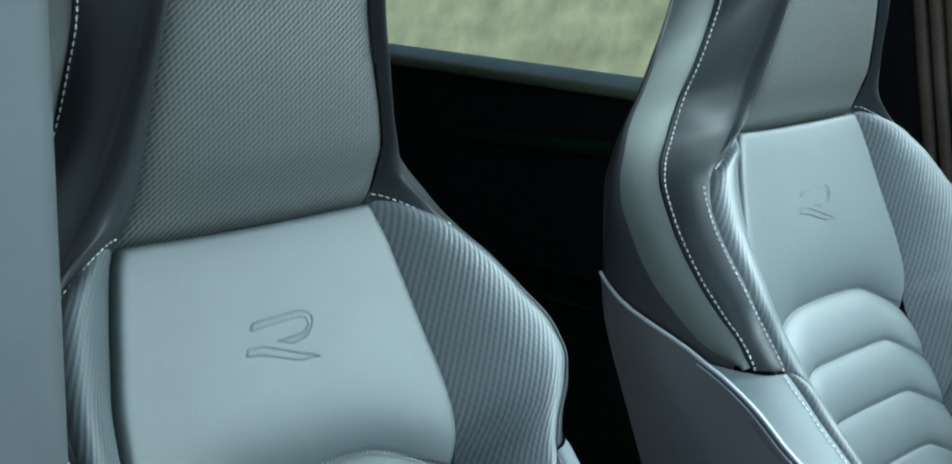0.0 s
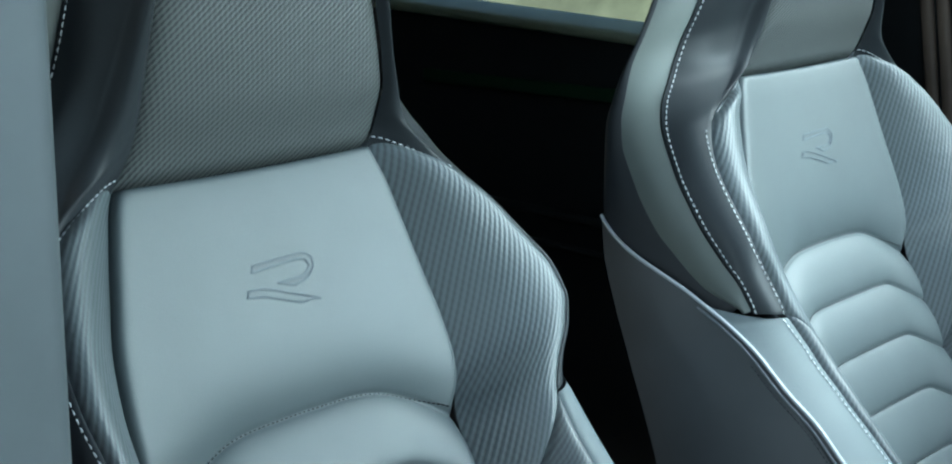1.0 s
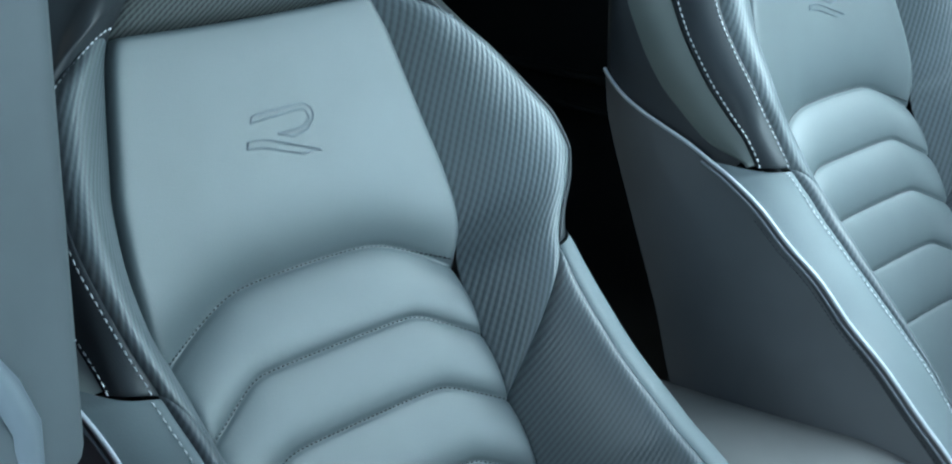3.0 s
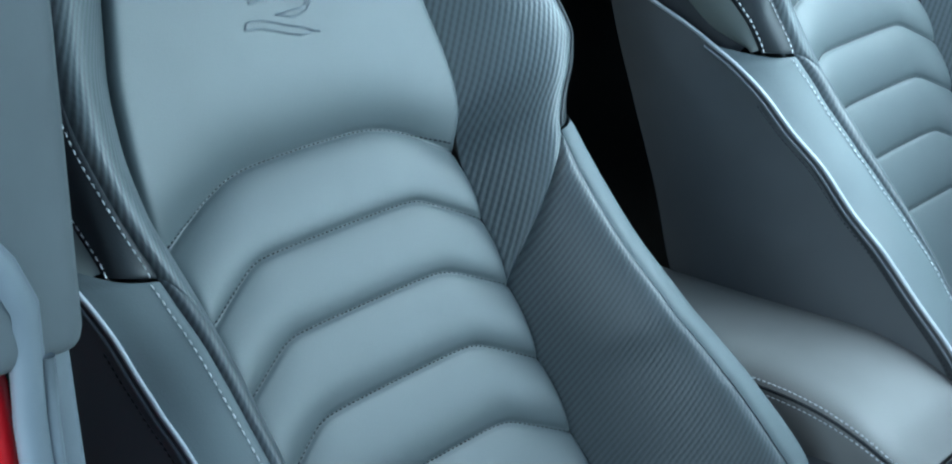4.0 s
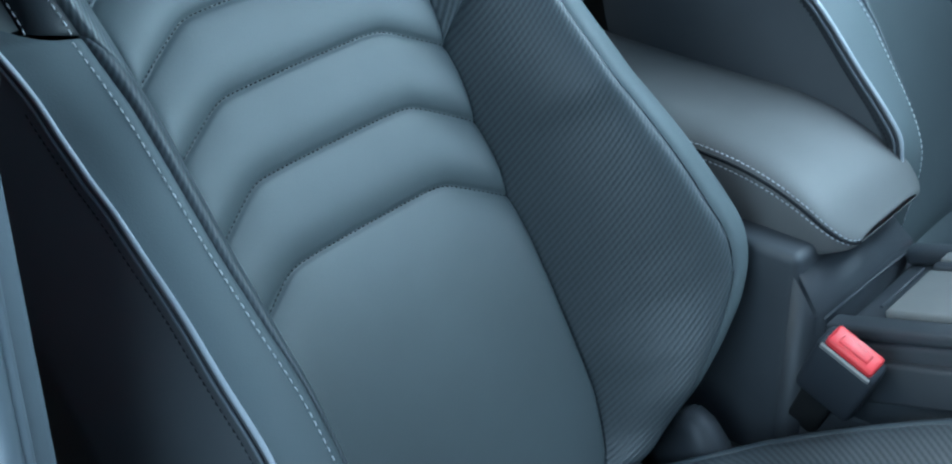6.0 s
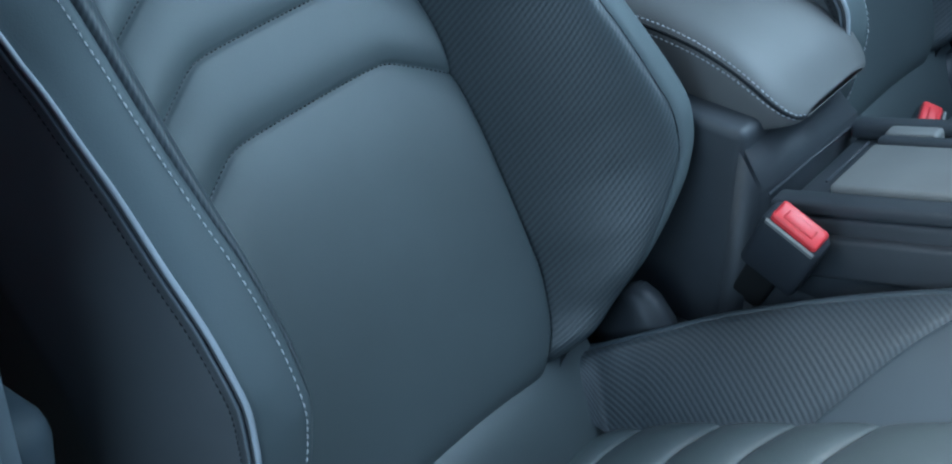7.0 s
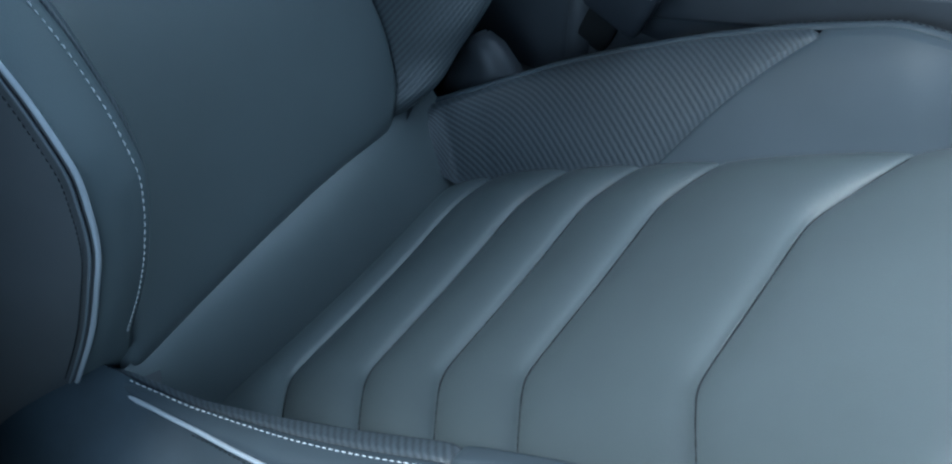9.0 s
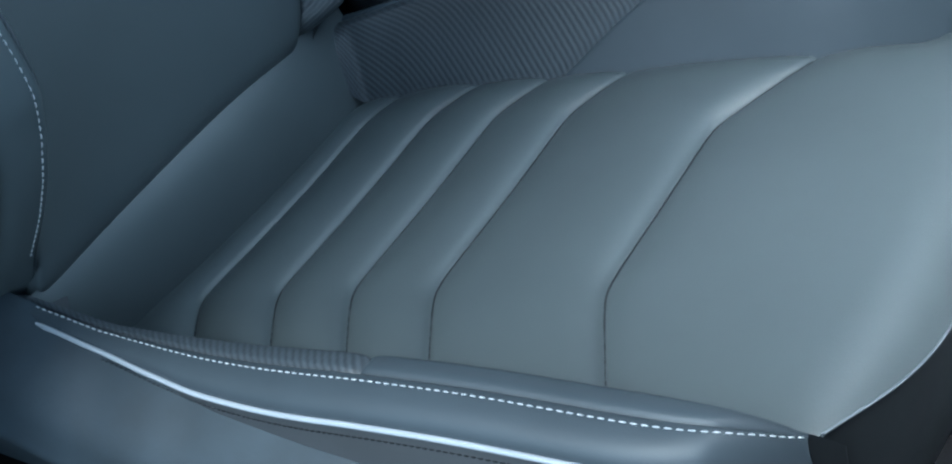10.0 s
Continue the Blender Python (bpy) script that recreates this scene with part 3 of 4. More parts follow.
def make_cushion(seat, local, outer):
    cw_in = pchip([(-.31, .17), (-.227, .157), (-.196, .149), (-.169, .14), (-.1, .1436), (0, .1535), (.08, .163), (.149, .172), (.21, .179), (.25, .188), (.296, .19),
                   (.33, .175), (.37, .15)])
    cw_door = pchip([(-.31, .2), (-.25, .19), (-.17, .172), (-.15, .168), (-.09, .166), (0, .169), (.065, .174), (.21, .184), (.26, .187), (.31, .17), (.37, .14)])
    crest_in = [(-.31, .1, .05), (-.25, .113, .052), (-.22, .126, .051), (-.19, .14, .049), (-.1735, .147, .0455), (-.15, .154, .048), (-.12, .168, .05), (-.1, .178, .051),
                (-.078, .187, .053), (-.05, .194, .0555), (0, .204, .059), (.07, .216, .061), (.13, .219, .063), (.19, .218, .063), (.23, .212, .056), (.28, .2, .04), (.33, .183, .008), (.37, .15, -.045)]
    crest_out = [(-.31, .195, .05), (-.25, .195, .06), (-.186, .195, .0605), (-.14, .195, .052), (-.097, .195, .0445), (-.04, .195, .0435), (.01, .195, .0445),
                 (.124, .195, .0515), (.188, .195, .053), (.26, .195, .0514), (.318, .194, .0475), (.335, .187, .036), (.348, .176, .018), (.37, .15, -.01)]
    wide_out = pchip([(-.31, .012), (-.15, .017), (-.1, .021), (-.05, .027), (0, .034), (.1, .04), (.25, .0401), (.37, .0402)])
    fall_out = pchip([(-.31, 0), (-.11, 0), (-.05, .0068), (0, .0097), (.1, .0112), (.25, .0113), (.37, .022)])
    fall_in = pchip([(-.31, .01), (-.15, .012), (0, .016), (.25, .0161), (.37, .022)])
    strip = lambda u: -.176 + .05 * u

    def front(u):
        return .367 - .027 * np.abs(u / .16) ** 3

    def depth(u, v, w):
        d = np.clip(1 - (front(u) - v) / .05, 0, 1.2)
        drop = .026 - .04 * np.abs(u / .17) ** 4
        return .006 * (u / w) ** 2 - .01 * np.exp(-(w - np.abs(u)) / .015) - drop * d ** 2.6 - .005 * np.exp(-np.maximum(front(u) - v, 0) / .006)

    def cw_side(s, v):
        return np.where(np.asarray(s) < 0, cw_door(v), cw_in(v))

    q = np.linspace(0, 1, 460)[:, None]
    s = np.linspace(-1, 1, 170)[None, :]
    v = -.2 + (front(s * .16) + .2) * q
    w = cw_side(s + 0 * v, v)
    u = s * w

    def quilted(u, v, w):
        n = depth(u, v, w) - .019 * np.exp(-np.maximum(v - strip(u), 0) / .042)
        fade = 1 - .75 * np.exp(-np.maximum(w - u, 0) / .022)
        for row in CH_CUSH:
            d = v - cushion_seam(u, *row)
            n = n - .0125 * fade * np.where(d > 0, np.exp(-np.abs(d) / .024), np.exp(-np.abs(d) / .011)) - .0014 * np.exp(-(d / .0016) ** 2)
        return n

    n = quilted(u, v, w)
    grid("cushion", local(cush(u, v, n)), uvs(u, v), M_INSERT, seat, "quilted grey leather seat cushion", True)
    lip = cush(u[-1], v[-1], n[-1])
    for row in CH_CUSH:
        us = np.linspace(-1, 1, 160) * .19
        vs = cushion_seam(us, *row)
        ok = np.abs(us) < cw_side(us, vs) - .006
        us, vs = us[ok], vs[ok]
        tube("quilting_seam", local(cush(us, vs, quilted(us, vs, cw_side(us, vs)) + .0008)), .0006, M_DTHREAD, seat, "dark quilting seam", 6)
    # rolled rear end of the cushion, rising to the backrest
    r = np.linspace(0, 1, 40)[:, None]
    s1 = np.linspace(0, 1, 90)[None, :]
    top = back(-.21 + .374 * s1 + 0 * r, -.274 + 0 * r * s1, -.012 + 0 * r * s1)
    bot = cush(-.19 + .352 * s1 + 0 * r, -.181 + .018 * s1 + 0 * r, -.03 + 0 * r * s1)
    out = (NB * .6 + NC * .8) * ((.017 * np.sin(np.pi * r) + .016 * np.sin(np.pi * r) * r ** 3) * (1 - .95 * s1 ** 4))[..., None]
    grid("rear_roll", local(top * (1 - r[..., None]) + bot * r[..., None] + out), uvs(s1 * .3, r * .1), M_INSERT, seat, "plain leather rear roll of the cushion", True)
    tube("piping", local(cush(u[-1], v[-1] + .001, n[-1] + .0008)), .0009, M_PIPING_DULL, seat, "thin grey piping", 6)
    ends = {}
    for side, crest in ((1, crest_in), (-1, crest_out)):
        kw, kn = table(crest)
        flip = side < 0

        def over(v, r):
            """The rounded outer side, from the crest (r = 0) to the piping (r = 1)."""
            wide = wide_out(v) if side < 0 else .03
            out = wide * np.clip(1 - np.clip((v - .2) / .152, 0, 1) ** 6, .1, 1)
            fall = fall_out(v) if side < 0 else fall_in(v)
            return kw(v) + out * np.sin(r * np.pi / 2), kn(v) - fall * (1 - np.cos(r * np.pi / 2)) + .004 * np.sin(np.pi * r)
        r = np.linspace(0, 1, 40)[None, :]
        ro = np.linspace(0, .24, 9)[None, 1:]
        rr = np.concatenate([r, 1 + 0 * ro], 1)
        cut = (.01 if side > 0 else -.02) + .16 * rr - .03 * rr ** 2
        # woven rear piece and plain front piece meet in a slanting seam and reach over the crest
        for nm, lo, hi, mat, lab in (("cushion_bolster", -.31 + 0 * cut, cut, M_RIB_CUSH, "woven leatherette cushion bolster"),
                                     ("thigh_bolster", cut, .348 + 0 * cut, M_SIDE, "smooth leather thigh bolster")):
            q = np.linspace(0, 1, 120)[:, None]
            va = lo + (hi - lo) * q
            v = va[:, :40]
            w0 = cw_side(side, v)
            n0 = depth(w0, v, w0) - .008
            w0 = w0 - .003
            if side > 0:
                at = [-.31, -.22, -.188, -.168, -.158, -.12]
                w0 = np.where(v < -.12, np.interp(v, at, [.08, .098, .111, .12, .133, float(cw_in(-.12)) - .003]), w0)
                n0 = np.where(v < -.12, np.interp(v, at, [.036, .04, .034, .008, -.016, -.014]), n0)
            u = w0 + (kw(v) - w0) * r
            n = n0 + (kn(v) - n0) * r + .012 * np.sin(np.pi * r) * np.clip((kw(v) - w0) / .04, 0, 1) * (np.clip((v + .2) / .08, 0, 1) if side > 0 else .1)
            uo, no = over(va[:, 40:], ro)
            u = np.concatenate([u, uo], 1)
            n = np.concatenate([n, no - .003 * np.exp(-(.24 - ro) / .03)], 1) + groove(va - cut, .003, .005)
            across = np.concatenate([r * .07, .07 + ro * .05], 1)
            along = va.copy()
            along[:, :40] -= np.maximum(n0 + .012, 0) * (1 - r) * (v < -.1)
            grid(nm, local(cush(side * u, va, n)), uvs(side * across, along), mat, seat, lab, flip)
            ends[side] = cush(side * u[-1], va[-1], n[-1])
        # outer band, piping, side skirt
        r = np.linspace(.24, 1, 24)[None, :]
        v = np.linspace(-.31, .348, 200)[:, None] + 0 * r
        u, n = over(v, r)
        n = n - .003 * np.exp(-(r - .24) / .03)
        ends[side] = np.concatenate([ends[side], cush(side * u[-1], v[-1], n[-1])])
        grid("outer_band", local(cush(side * u, v, n)), uvs(r * .05, v), M_SIDE, seat, "smooth dark leather cushion side", flip)
        v1 = v[:, 0]
        pu, pz = u[:, -1], n[:, -1]
        tube("piping", local(cush(side * (pu + .001), v1, pz - .001)), .0018, M_PIPING, seat, "pale glossy piping")
        k = 4
        stitches("stitching", local(cush(side * u[:, k], v1, n[:, k] + .0006)), NC + side * .6 * YY, M_THREAD if side < 0 else M_DTHREAD, seat, .0036, .002, .00042, .0004, "white topstitching" if side < 0 else "dark topstitching")
        r = np.linspace(0, 1, 24)[None, :]
        u = pu[:, None] - .006 * r - .03 * np.clip((-.13 - v) / .04, 0, 1) * r
        low = np.interp(v, [-.31, -.14, -.1, -.03, .016, .086, .35], [.06, .05, .031, .0185, .0145, .008, -.035])
        n0 = pz[:, None] - .003
        n = n0 + np.minimum(low - .006 - n0, -.004) * r
        # the inner side of each seat takes the darker leather
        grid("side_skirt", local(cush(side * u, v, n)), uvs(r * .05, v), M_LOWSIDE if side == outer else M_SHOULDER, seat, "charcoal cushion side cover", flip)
        stitches("stitching", local(cush(side * (pu - .001), v1, pz - .012)), side * YY, M_DTHREAD, seat, label="dark stitching")
    # front apron below the rounded front seam
    r = np.linspace(0, 1, 20)[:, None, None]
    edge = np.concatenate([ends[-1][::-1], lip, ends[1]])
    p = edge[None] * (1 - r) + (edge[None] + np.array([.004, 0, -.2])) * r + np.sin(np.pi * r) * np.array([.02, 0, 0])
    grid("front_apron", local(p), np.zeros((*p.shape[:2], 2)), M_SHOULDER, seat, "dark leather front of the cushion", True)
    # seat frame and plastic valance on the door side
    for side in (-1, 1):
        r = np.linspace(0, 1, 24)[None, :]
        v = np.linspace(-.36, .3, 80)[:, None] + 0 * r
        top = np.interp(v, [-.36, -.2, -.16, -.13, -.1, -.03, .016, .086, .3], [.1, .076, .062, .05, .036, .0205, .0165, .01, -.026])
        u = .203 + .063 * np.sin(np.minimum(r * 1.6, 1) * np.pi / 2) - .05 * np.clip(r - .6, 0, 1)
        n = top - .13 * r ** 1.3 - .005 * np.exp(-((r - .5) / .06) ** 2)
        grid("valance", local(cush(side * u, v, n)), uvs(r, v), M_SILL if side == outer else M_BLACK, seat, "blue-grey plastic seat base cover" if side == outer else "black plastic seat base cover", side < 0)
    bm = bmesh.new()
    outline = [(.03, .45), (.12, .49), (.121, .532), (.117, .542), (.1, .56), (.084, .566), (.07, .556)]
    face = bm.faces.new([bm.verts.new(local(np.array((x, .19, z)))) for x, z in outline])
    push = bmesh.ops.extrude_face_region(bm, geom=[face])
    bmesh.ops.translate(bm, vec=(0, .022, 0), verts=[g for g in push["geom"] if isinstance(g, bmesh.types.BMVert)])
    bmesh.ops.bevel(bm, geom=bm.edges[:], offset=.003, segments=2, affect="EDGES")
    part("recliner_cover", bm, M_CONS, seat, "blue-grey plastic recliner cover")
    pan = part("seat_pan", box_bm((.52, .42, .1), (.1, 0, .09), .02), M_BLACK, seat)
    pan.rotation_euler = (0, -TILT_C * .5, 0)
    for y in (-.17, .17):
        part("rail", box_bm((.5, .04, .09), (.05, y, -.02), .008), M_BLACK, seat)


seat_a, loc_a = make_seat((0, 0, 0), 0, RIDGE_OUT, BAND_OUT, PIPE_OUT, "grey leather sports seat with woven leatherette bolsters and white stitching")
make_cushion(seat_a, loc_a, -1)
seat_b, loc_b = make_seat((0.0092, 0.6675, -0.0039), 0.0453, RIDGE_FAR, BAND_FAR, PIPE_FAR, "grey leather sports seat beyond the centre console")
make_cushion(seat_b, loc_b, 1)

# ---- ground and car body ----
def quad_sheet(name, x0, x1, y0, y1, z, mat, label, kind):
    bm = bmesh.new()
    vs = [bm.verts.new(p) for p in ((x0, y0, z), (x1, y0, z), (x1, y1, z), (x0, y1, z))]
    bm.faces.new(vs)
    return tagged(part(name, bm, mat, None, "", False), label, "ground", "", kind)


M_GROUND = plastic("pale_paving", (0.2, 0.21, 0.17), 0.9, 60, 0.3, 0.25)
M_BANK = plastic("mottled_bank", (0.09, 0.108, 0.072), 0.95, 3, 0.05, 0.32, blotch=4.5)
quad_sheet("ground", -400, 400, -400, 400, 0, M_GROUND, "pale grey-green paving round the car", "structure")


def slab(name, size, centre, mat, label="", cat="", bevel=0.01, rot=None):
    ob = part(name, box_bm(size, (0, 0, 0), bevel), mat)
    ob.location = centre
    if rot:
        ob.rotation_euler = [radians(a) for a in rot]
    return tagged(ob, label, cat, "", "structure")


slab("wall_bank", (30, .4, 3.4), (-6, 6.2, 1.5), M_BANK, "pale mottled bank beyond the far window", "bank", .05, (-25, 0, 0))
# unseen door slab, placed to block light from the near front
slab("wall_door", (.06, 1.0, 1.3), (1.05, -.95, .95), M_BLACK, "dark inside of the open front door, unseen, holding back light", "door")
# out of view; added to cut low sky light from the near side
slab("sky_block", (9, .2, 1.5), (0, -2.0, .75), M_BLACK, "unseen dark slab behind the open door, added to block sky light", "wall")
slab("floor", (3.2, 1.5, .06), (-.3, .35, .2), M_CARPET, "black carpeted car floor", "floor")
# unseen roof, pale for bounce, with a gap added to let light in
slab("ceiling", (2.1, 1.4, .05), (-1.0, .35, 1.7), M_LINER, "pale grey headliner of the car", "ceiling")
slab("ceiling_near", (.6, .5, .05), (.35, -.1, 1.7), M_LINER, "pale grey headliner beside an added gap in the roof", "ceiling")
slab("ceiling_far", (.6, .3, .05), (.35, .9, 1.7), M_LINER, "pale grey headliner beside an added gap in the roof", "ceiling")
slab("wall_rear", (.1, 1.5, 1.5), (-1.95, .35, .95), M_BLACK, "black rear end of the cabin", "wall")
# out of view; its height is set to shade the lower backrests
slab("dashboard", (.5, 1.5, .9), (1.1, .35, .67), M_BLACK, "unseen dark dashboard block closing the footwell, raised to shade the lower seats", "dashboard", .05)
slab("wall_near_rear", (1.9, .07, 1.5), (-.98, -.46, .95), M_BLACK, "dark inside of the closed rear door", "wall")
slab("door_card", (3.0, .06, .98), (.1, 1.115, .597), M_DOOR, "black far door card", "door", .02, (0, 5.3, 0))
slab("belt_trim", (3.0, .05, .02), (.1, 1.09, 1.086), M_BELT, "pale trim along the far window sill", "trim", .008, (18, 5.3, 0))
slab("quarter_panel", (.6, .06, .7), (-1.6, 1.11, 1.45), M_DOOR, "black rear quarter panel", "panel")
slab("pillar_far", (.12, .06, .65), (-.33, 1.09, 1.42), M_DOOR, "black far door pillar", "pillar", .015, (0, 8, 0))
slab("roof_rail", (2.6, .08, .09), (-.1, 1.09, 1.68), M_DOOR, "black far roof rail", "trim", .02)
# faint green glow on the door, put in as a plain coloured slab
slab("glow_strip", (.42, .01, .022), (-.908, 1.076, 1.075), M_GREEN, "dark green strip standing for a faint glow along the far door", "trim", .004, (0, 2.5, 0))

slab("door_ledge", (1.3, .02, .012), (-.75, 1.078, .87), M_DOOR, "black ledge along the far door card", "trim", .004, (0, 4, 0))
slab("door_ledge", (1.3, .014, .008), (-.75, 1.078, .82), M_DOOR, "black crease along the far door card", "trim", .003, (0, 4, 0))

# ribbed brown panel on the far front door
M_RIBPANEL = plastic("brown_ribbed_trim", (0.16, 0.115, 0.085), 0.6, 300, 0.2, 0.2)
ribs = tagged(new("ribbed_panel"), "brown trim panel of narrow upright ribs on the far door", "panel", "", "structure")
ribs.location = (-.14, 1.05, 1.2)
part("backing", box_bm((.3, .02, .56), (-.05, .012, 0), .004), M_BLACK, ribs)
rib_mesh = None
for i in range(10):
    x = -.084 + i * .021
    if rib_mesh is None:
        rib = part("rib", box_bm((.016, .014, .56), (0, 0, 0), .005, 2), M_RIBPANEL, ribs)
        rib_mesh = rib.data
    else:
        rib = new("rib", rib_mesh)
        rib.parent = ribs
    rib.location = (x, 0, 0)
    rib.rotation_euler = (0, radians(-5), 0)

# ---- door opening with pillar, seal and red body ----
slab("pillar_trim", (.07, .12, .68), (.025, -.378, 1.365), M_TRIM, "grey moulded pillar trim", "pillar", .012, (-2.5, 0, 0))
slab("pillar_strip", (.05, .019, .66), (.03, -.3505, .7), M_STRIP, "pale grey strip below the pillar trim", "trim", .004)
slab("pillar_gap", (.03, .03, .7), (.02, -.372, .68), M_BLACK, "dark slot beside the door seal", "trim", .002)
slab("body_flange", (.06, .12, .75), (-.006, -.4085, .65), M_RED, "red painted body beside the door opening", "car body", .012, (0, 0, -30))
slab("lower_trim", (.08, .14, .56), (.012, -.409, .51), M_SILL, "blue-grey lower pillar trim", "trim", .02, (-6, 0, 0))
tagged(tube("door_seal", [(.055, -.366, .3), (.055, -.366, .6), (.055, -.366, .9), (.055, -.3655, 1.0), (.056, -.363, 1.035), (.058, -.363, 1.055), (.06, -.371, 1.075),
                          (.06, -.384, 1.095), (.06, -.4, 1.11)], .0075, M_SEAL), "soft grey rubber door seal", "seal", "", "structure")
tagged(tube("seal_lip", [(.058, -.3585, .3), (.058, -.3585, .9), (.058, -.357, 1.0), (.06, -.356, 1.03)], .0035, M_SEAL), "thin grey seal lip", "seal", "", "structure")


# ---- centre console ----
def centre_console():
    con = tagged(new("centre_console"), "dark plastic centre console with a satin cover and a small tray", "console")
    o = np.array((.155, .335, .648))
    con.location = o
    rise = radians(18)
    con.rotation_euler = (0, -rise, 0)
    turn = np.array(Matrix.Rotation(rise, 3, "Y"))

    def flat(c):
        return tuple(np.array(c) - o)

    def loc(c):
        return tuple(turn @ (np.array(c) - o))
    part("body", box_bm((1.0, .155, .3), flat((.66, .3365, .488)), .008), M_CONS, con)
    rear = part("rear_body", box_bm((.506, .165, .475), (0, 0, 0), .008), M_CONS, con)
    rear.location = loc((-.119, .3365, .4625))
    rear.rotation_euler = (0, rise, 0)
    foot = part("lower_body", box_bm((1.0, .16, .36), (0, 0, 0), .008), M_CONS, con)
    foot.location = loc((.6, .3365, .4))
    foot.rotation_euler = (0, rise, 0)
    part("side_band", box_bm((.96, .012, .035), flat((.64, .2565, .605)), .004), M_CONS, con)
    part("near_rim", box_bm((.96, .022, .012), flat((.64, .268, .643)), .004), M_CONS, con, "worn dark rim")
    part("far_rim", box_bm((.96, .02, .016), flat((.64, .402, .645)), .006), M_CONS, con)
    part("cover", box_bm((.76, .078, .01), flat((.58, .319, .648)), .003), M_CONSTOP, con, "satin grey sliding cover")
    part("divider", box_bm((.76, .012, .014), flat((.58, .366, .648)), .004), M_CONS, con)
    part("tray", box_bm((.76, .022, .006), flat((.58, .384, .642)), .001), M_BLACK, con)
    part("switch", box_bm((.045, .018, .012), flat((.222, .384, .648)), .004), M_CONSTOP, con, "small satin switch")
    # sloping face between armrest foot and console top
    bm = bmesh.new()
    a = [(.124, .2555, .7), (.155, .2555, .652), (.16, .4175, .652), (.09, .4175, .705)]
    b = [(p[0], p[1], p[2] - .3) for p in a]
    va = [bm.verts.new(loc(p)) for p in a]
    vb = [bm.verts.new(loc(p)) for p in b]
    bm.faces.new(va)
    bm.faces.new(vb[::-1])
    for i in range(4):
        j = (i + 1) % 4
        bm.faces.new((va[j], va[i], vb[i], vb[j]))
    bmesh.ops.bevel(bm, geom=bm.edges[:], offset=.004, segments=2, affect="EDGES")
    part("slope", bm, M_CONS, con)
    tube("edge_line", [loc(p) for p in ((.157, .262, .6515), (.159, .335, .6515), (.162, .41, .6515))], .0011, M_CONS, con)
    tube("edge_line", [flat(p) for p in ((.196, .285, .6535), (.196, .32, .6535), (.196, .357, .6535))], .0012, M_CONS, con)
    return con


centre_console()


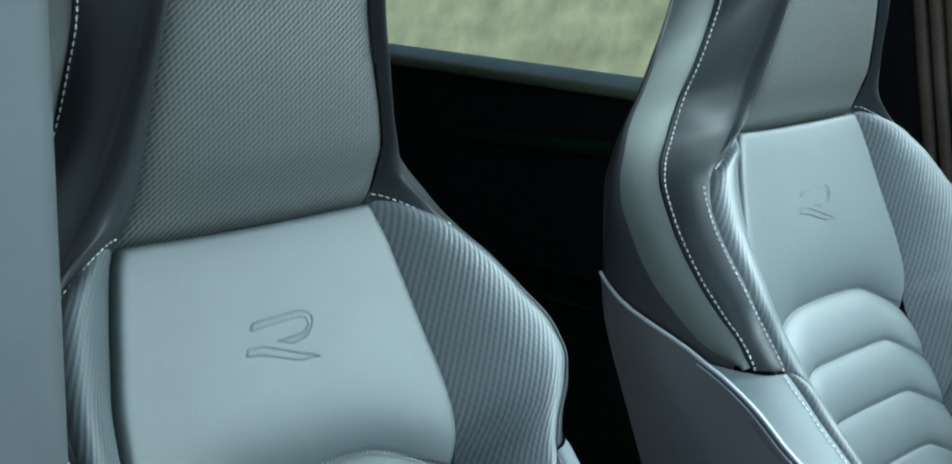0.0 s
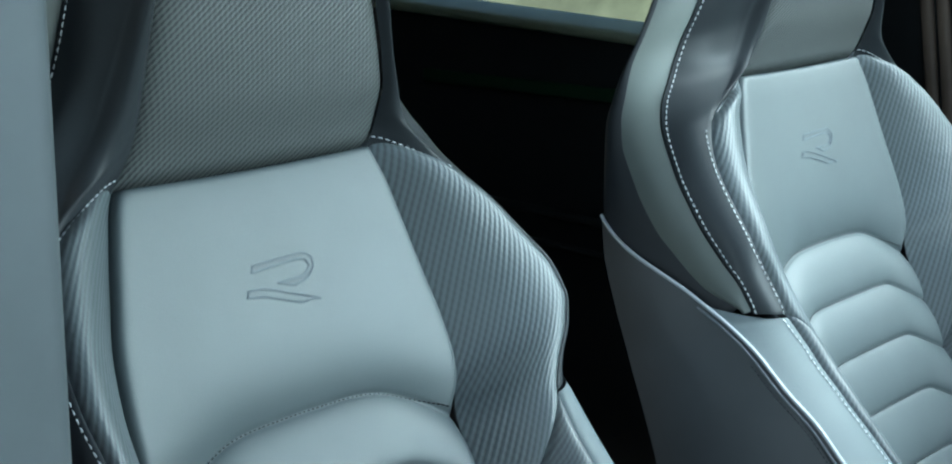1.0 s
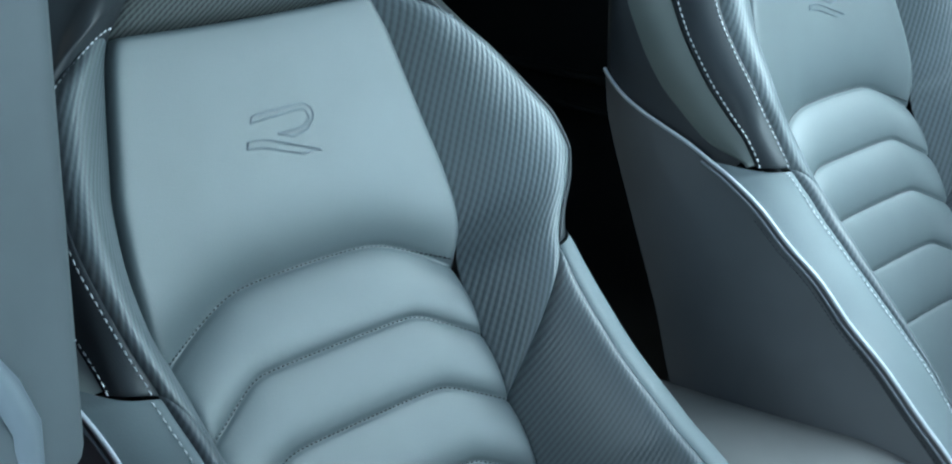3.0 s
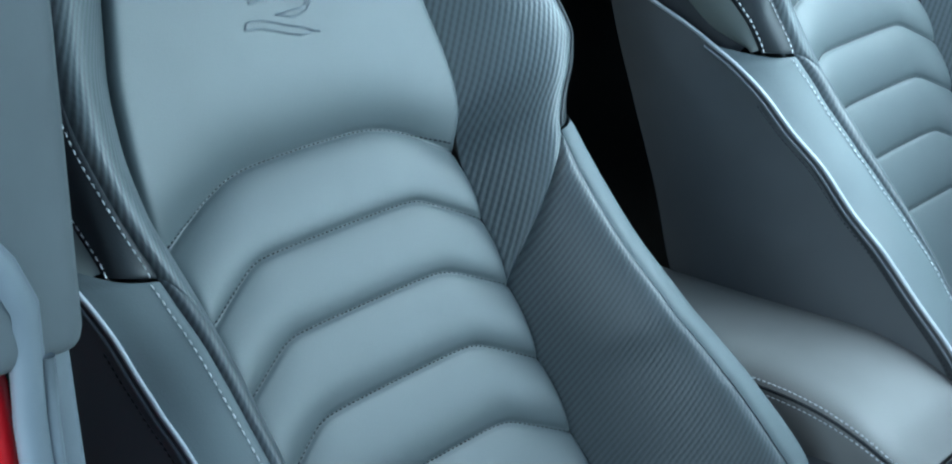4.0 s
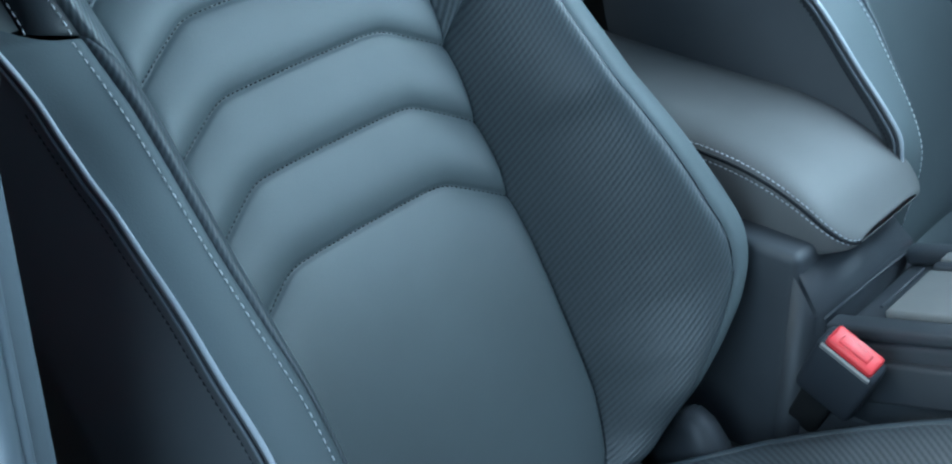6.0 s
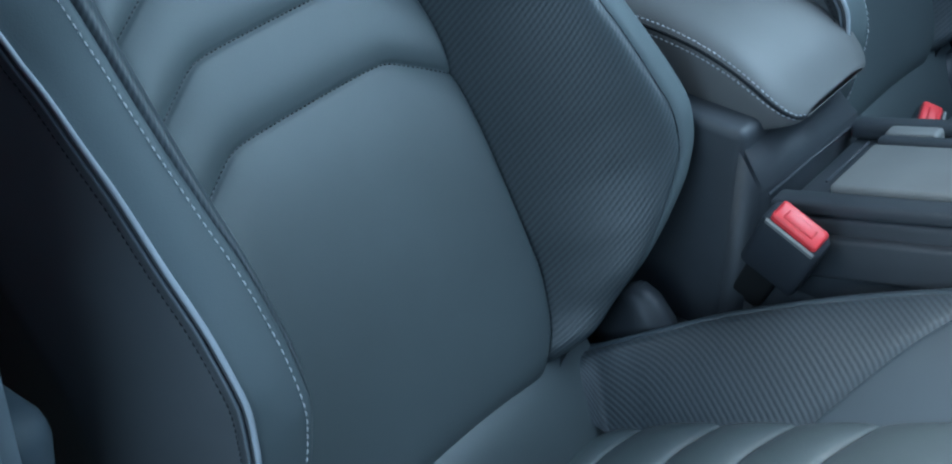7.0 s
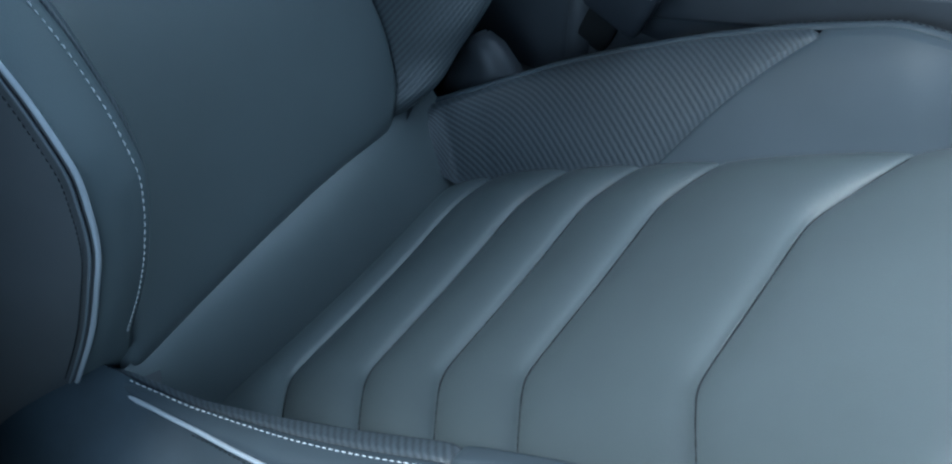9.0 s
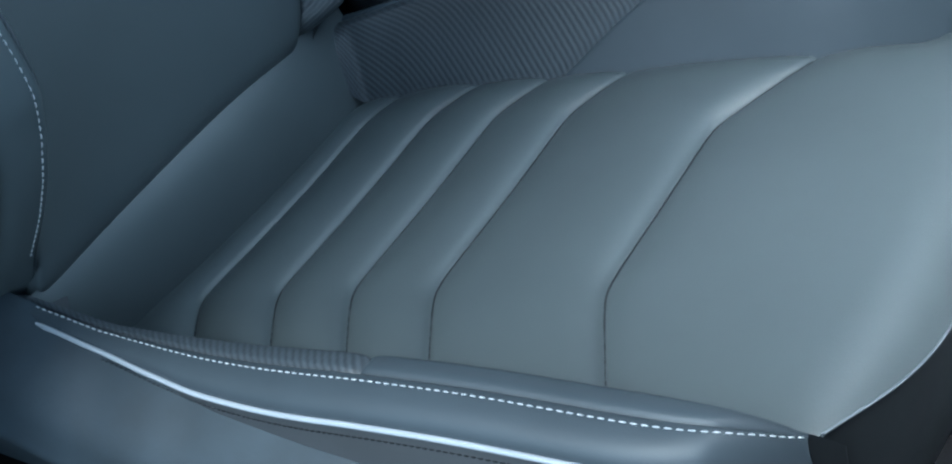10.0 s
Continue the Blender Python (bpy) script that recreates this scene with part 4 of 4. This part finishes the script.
def armrest():
    arm = tagged(new("armrest"), "grey leather centre armrest with two rows of white stitching", "armrest")
    arm.location = (-.05, .335, .7)
    o = np.array(arm.location)
    xs = np.concatenate([np.linspace(-.36, .0, 24), np.linspace(.006, .125, 30), .125 + .032 * np.sin(np.linspace(.06, np.pi / 2, 20))])
    f = np.clip((xs - .01) / .145, 0, 1)
    tip = np.clip((xs - .125) / .032, 0, 1)
    top = .754 - .049 * f ** 2.4
    low = .674 + .018 * f ** 3
    half = .076 - .026 * (1 - np.sqrt(np.maximum(1 - tip ** 2, 0)))
    an = np.linspace(0, 2 * np.pi, 72, endpoint=False)
    ring = []
    for x, h, zt, zb, k in zip(xs, half, top, low, tip):
        c, s = np.cos(an), np.sin(an)
        y = .358 + h * np.sign(c) * np.abs(c) ** .32
        z = (zt + zb) / 2 + (zt - zb) / 2 * (.12 + .88 * math.sqrt(max(1 - k * k, 0))) * np.sign(s) * np.abs(s) ** .42 + .005 * np.clip(s, 0, 1) * (1 - c * c)
        ring.append(np.stack([x + 0 * y, y, z], 1))
    ring = np.array(ring) - o
    n, m = ring.shape[:2]
    idx = np.arange(n * m).reshape(n, m)
    nx = np.roll(idx, -1, 1)
    q = np.stack([idx[:-1], nx[:-1], nx[1:], idx[1:]], -1).reshape(-1, 4)
    me = bpy.data.meshes.new("pad")
    me.from_pydata(ring.reshape(-1, 3).tolist(), [], q.tolist() + [idx[0].tolist(), idx[-1][::-1].tolist()])
    smooth_shade(me)
    link("pad", me, M_ARM, arm)
    # seam with a row of stitches on either side, following the near flank round the front
    for col, mat, kind in ((28, M_PIPING, 1), (30, M_DTHREAD, 0), (32, M_PIPING, 1)):
        p = ring[:, col].copy()
        p[:, 1] -= .0012
        if kind:
            stitches("stitching", p, (0, -1, .6), mat, arm, .003, .0018, .0006, .0004, "pale topstitching")
        else:
            tube("seam", p, .0016, mat, arm, "dark sewn seam", 6)
    part("foot", box_bm((.3, .13, .1), tuple(np.array((-.07, .35, .66)) - o), .015), M_CONS, arm)
    return arm


armrest()


def belt_buckle(top, axis, wide, label):
    ob = tagged(new("seat_belt_buckle"), label, "seat belt buckle", "seat belt buckles")
    z = Vector(axis).normalized()
    x = Vector(wide)
    x = (x - z * x.dot(z)).normalized()
    y = z.cross(x)
    ob.matrix_world = Matrix.Translation(top) @ Matrix((x, y, z)).transposed().to_4x4()
    part("housing", box_bm((.052, .025, .07), (0, 0, -.039), .006), M_HOUSING, ob)
    button = part("button", box_bm((.042, .019, .012), (0, .001, -.004), .003), M_BUCKLE, ob, "red press button")
    part("press_line", box_bm((.026, .009, .003), (0, 0, .0022), .0014), M_BUCKLE, button)
    part("slot", box_bm((.044, .003, .004), (0, -.0115, -.0045), .0008), M_CONSTOP, ob, "thin bright slot edge")
    part("stalk", box_bm((.028, .01, .16), (-.005, 0, -.15), .003), M_BLACK, ob)
    return ob


belt_buckle((.203, .222, .664), (.36, -.3, .88), (.94, 0, -.33), "red-buttoned seat belt buckle beside the near seat")
belt_buckle((.184, .52, .607), (.3, -.1, .93), (-.31, .95, 0), "red-buttoned seat belt buckle beside the far seat")


def rear_bench():
    ob = tagged(new("rear_bench"), "black rear bench seat in deep shade", "bench seat")
    ob.location = (-1.2, .35, .33)
    part("cushion", box_bm((.5, 1.3, .2), (0, 0, 0), .05), M_CARPET, ob)
    b = part("backrest", box_bm((.16, 1.3, .6), (-.33, 0, .32), .05), M_CARPET, ob)
    b.rotation_euler = (0, radians(-18), 0)
    return ob


rear_bench()
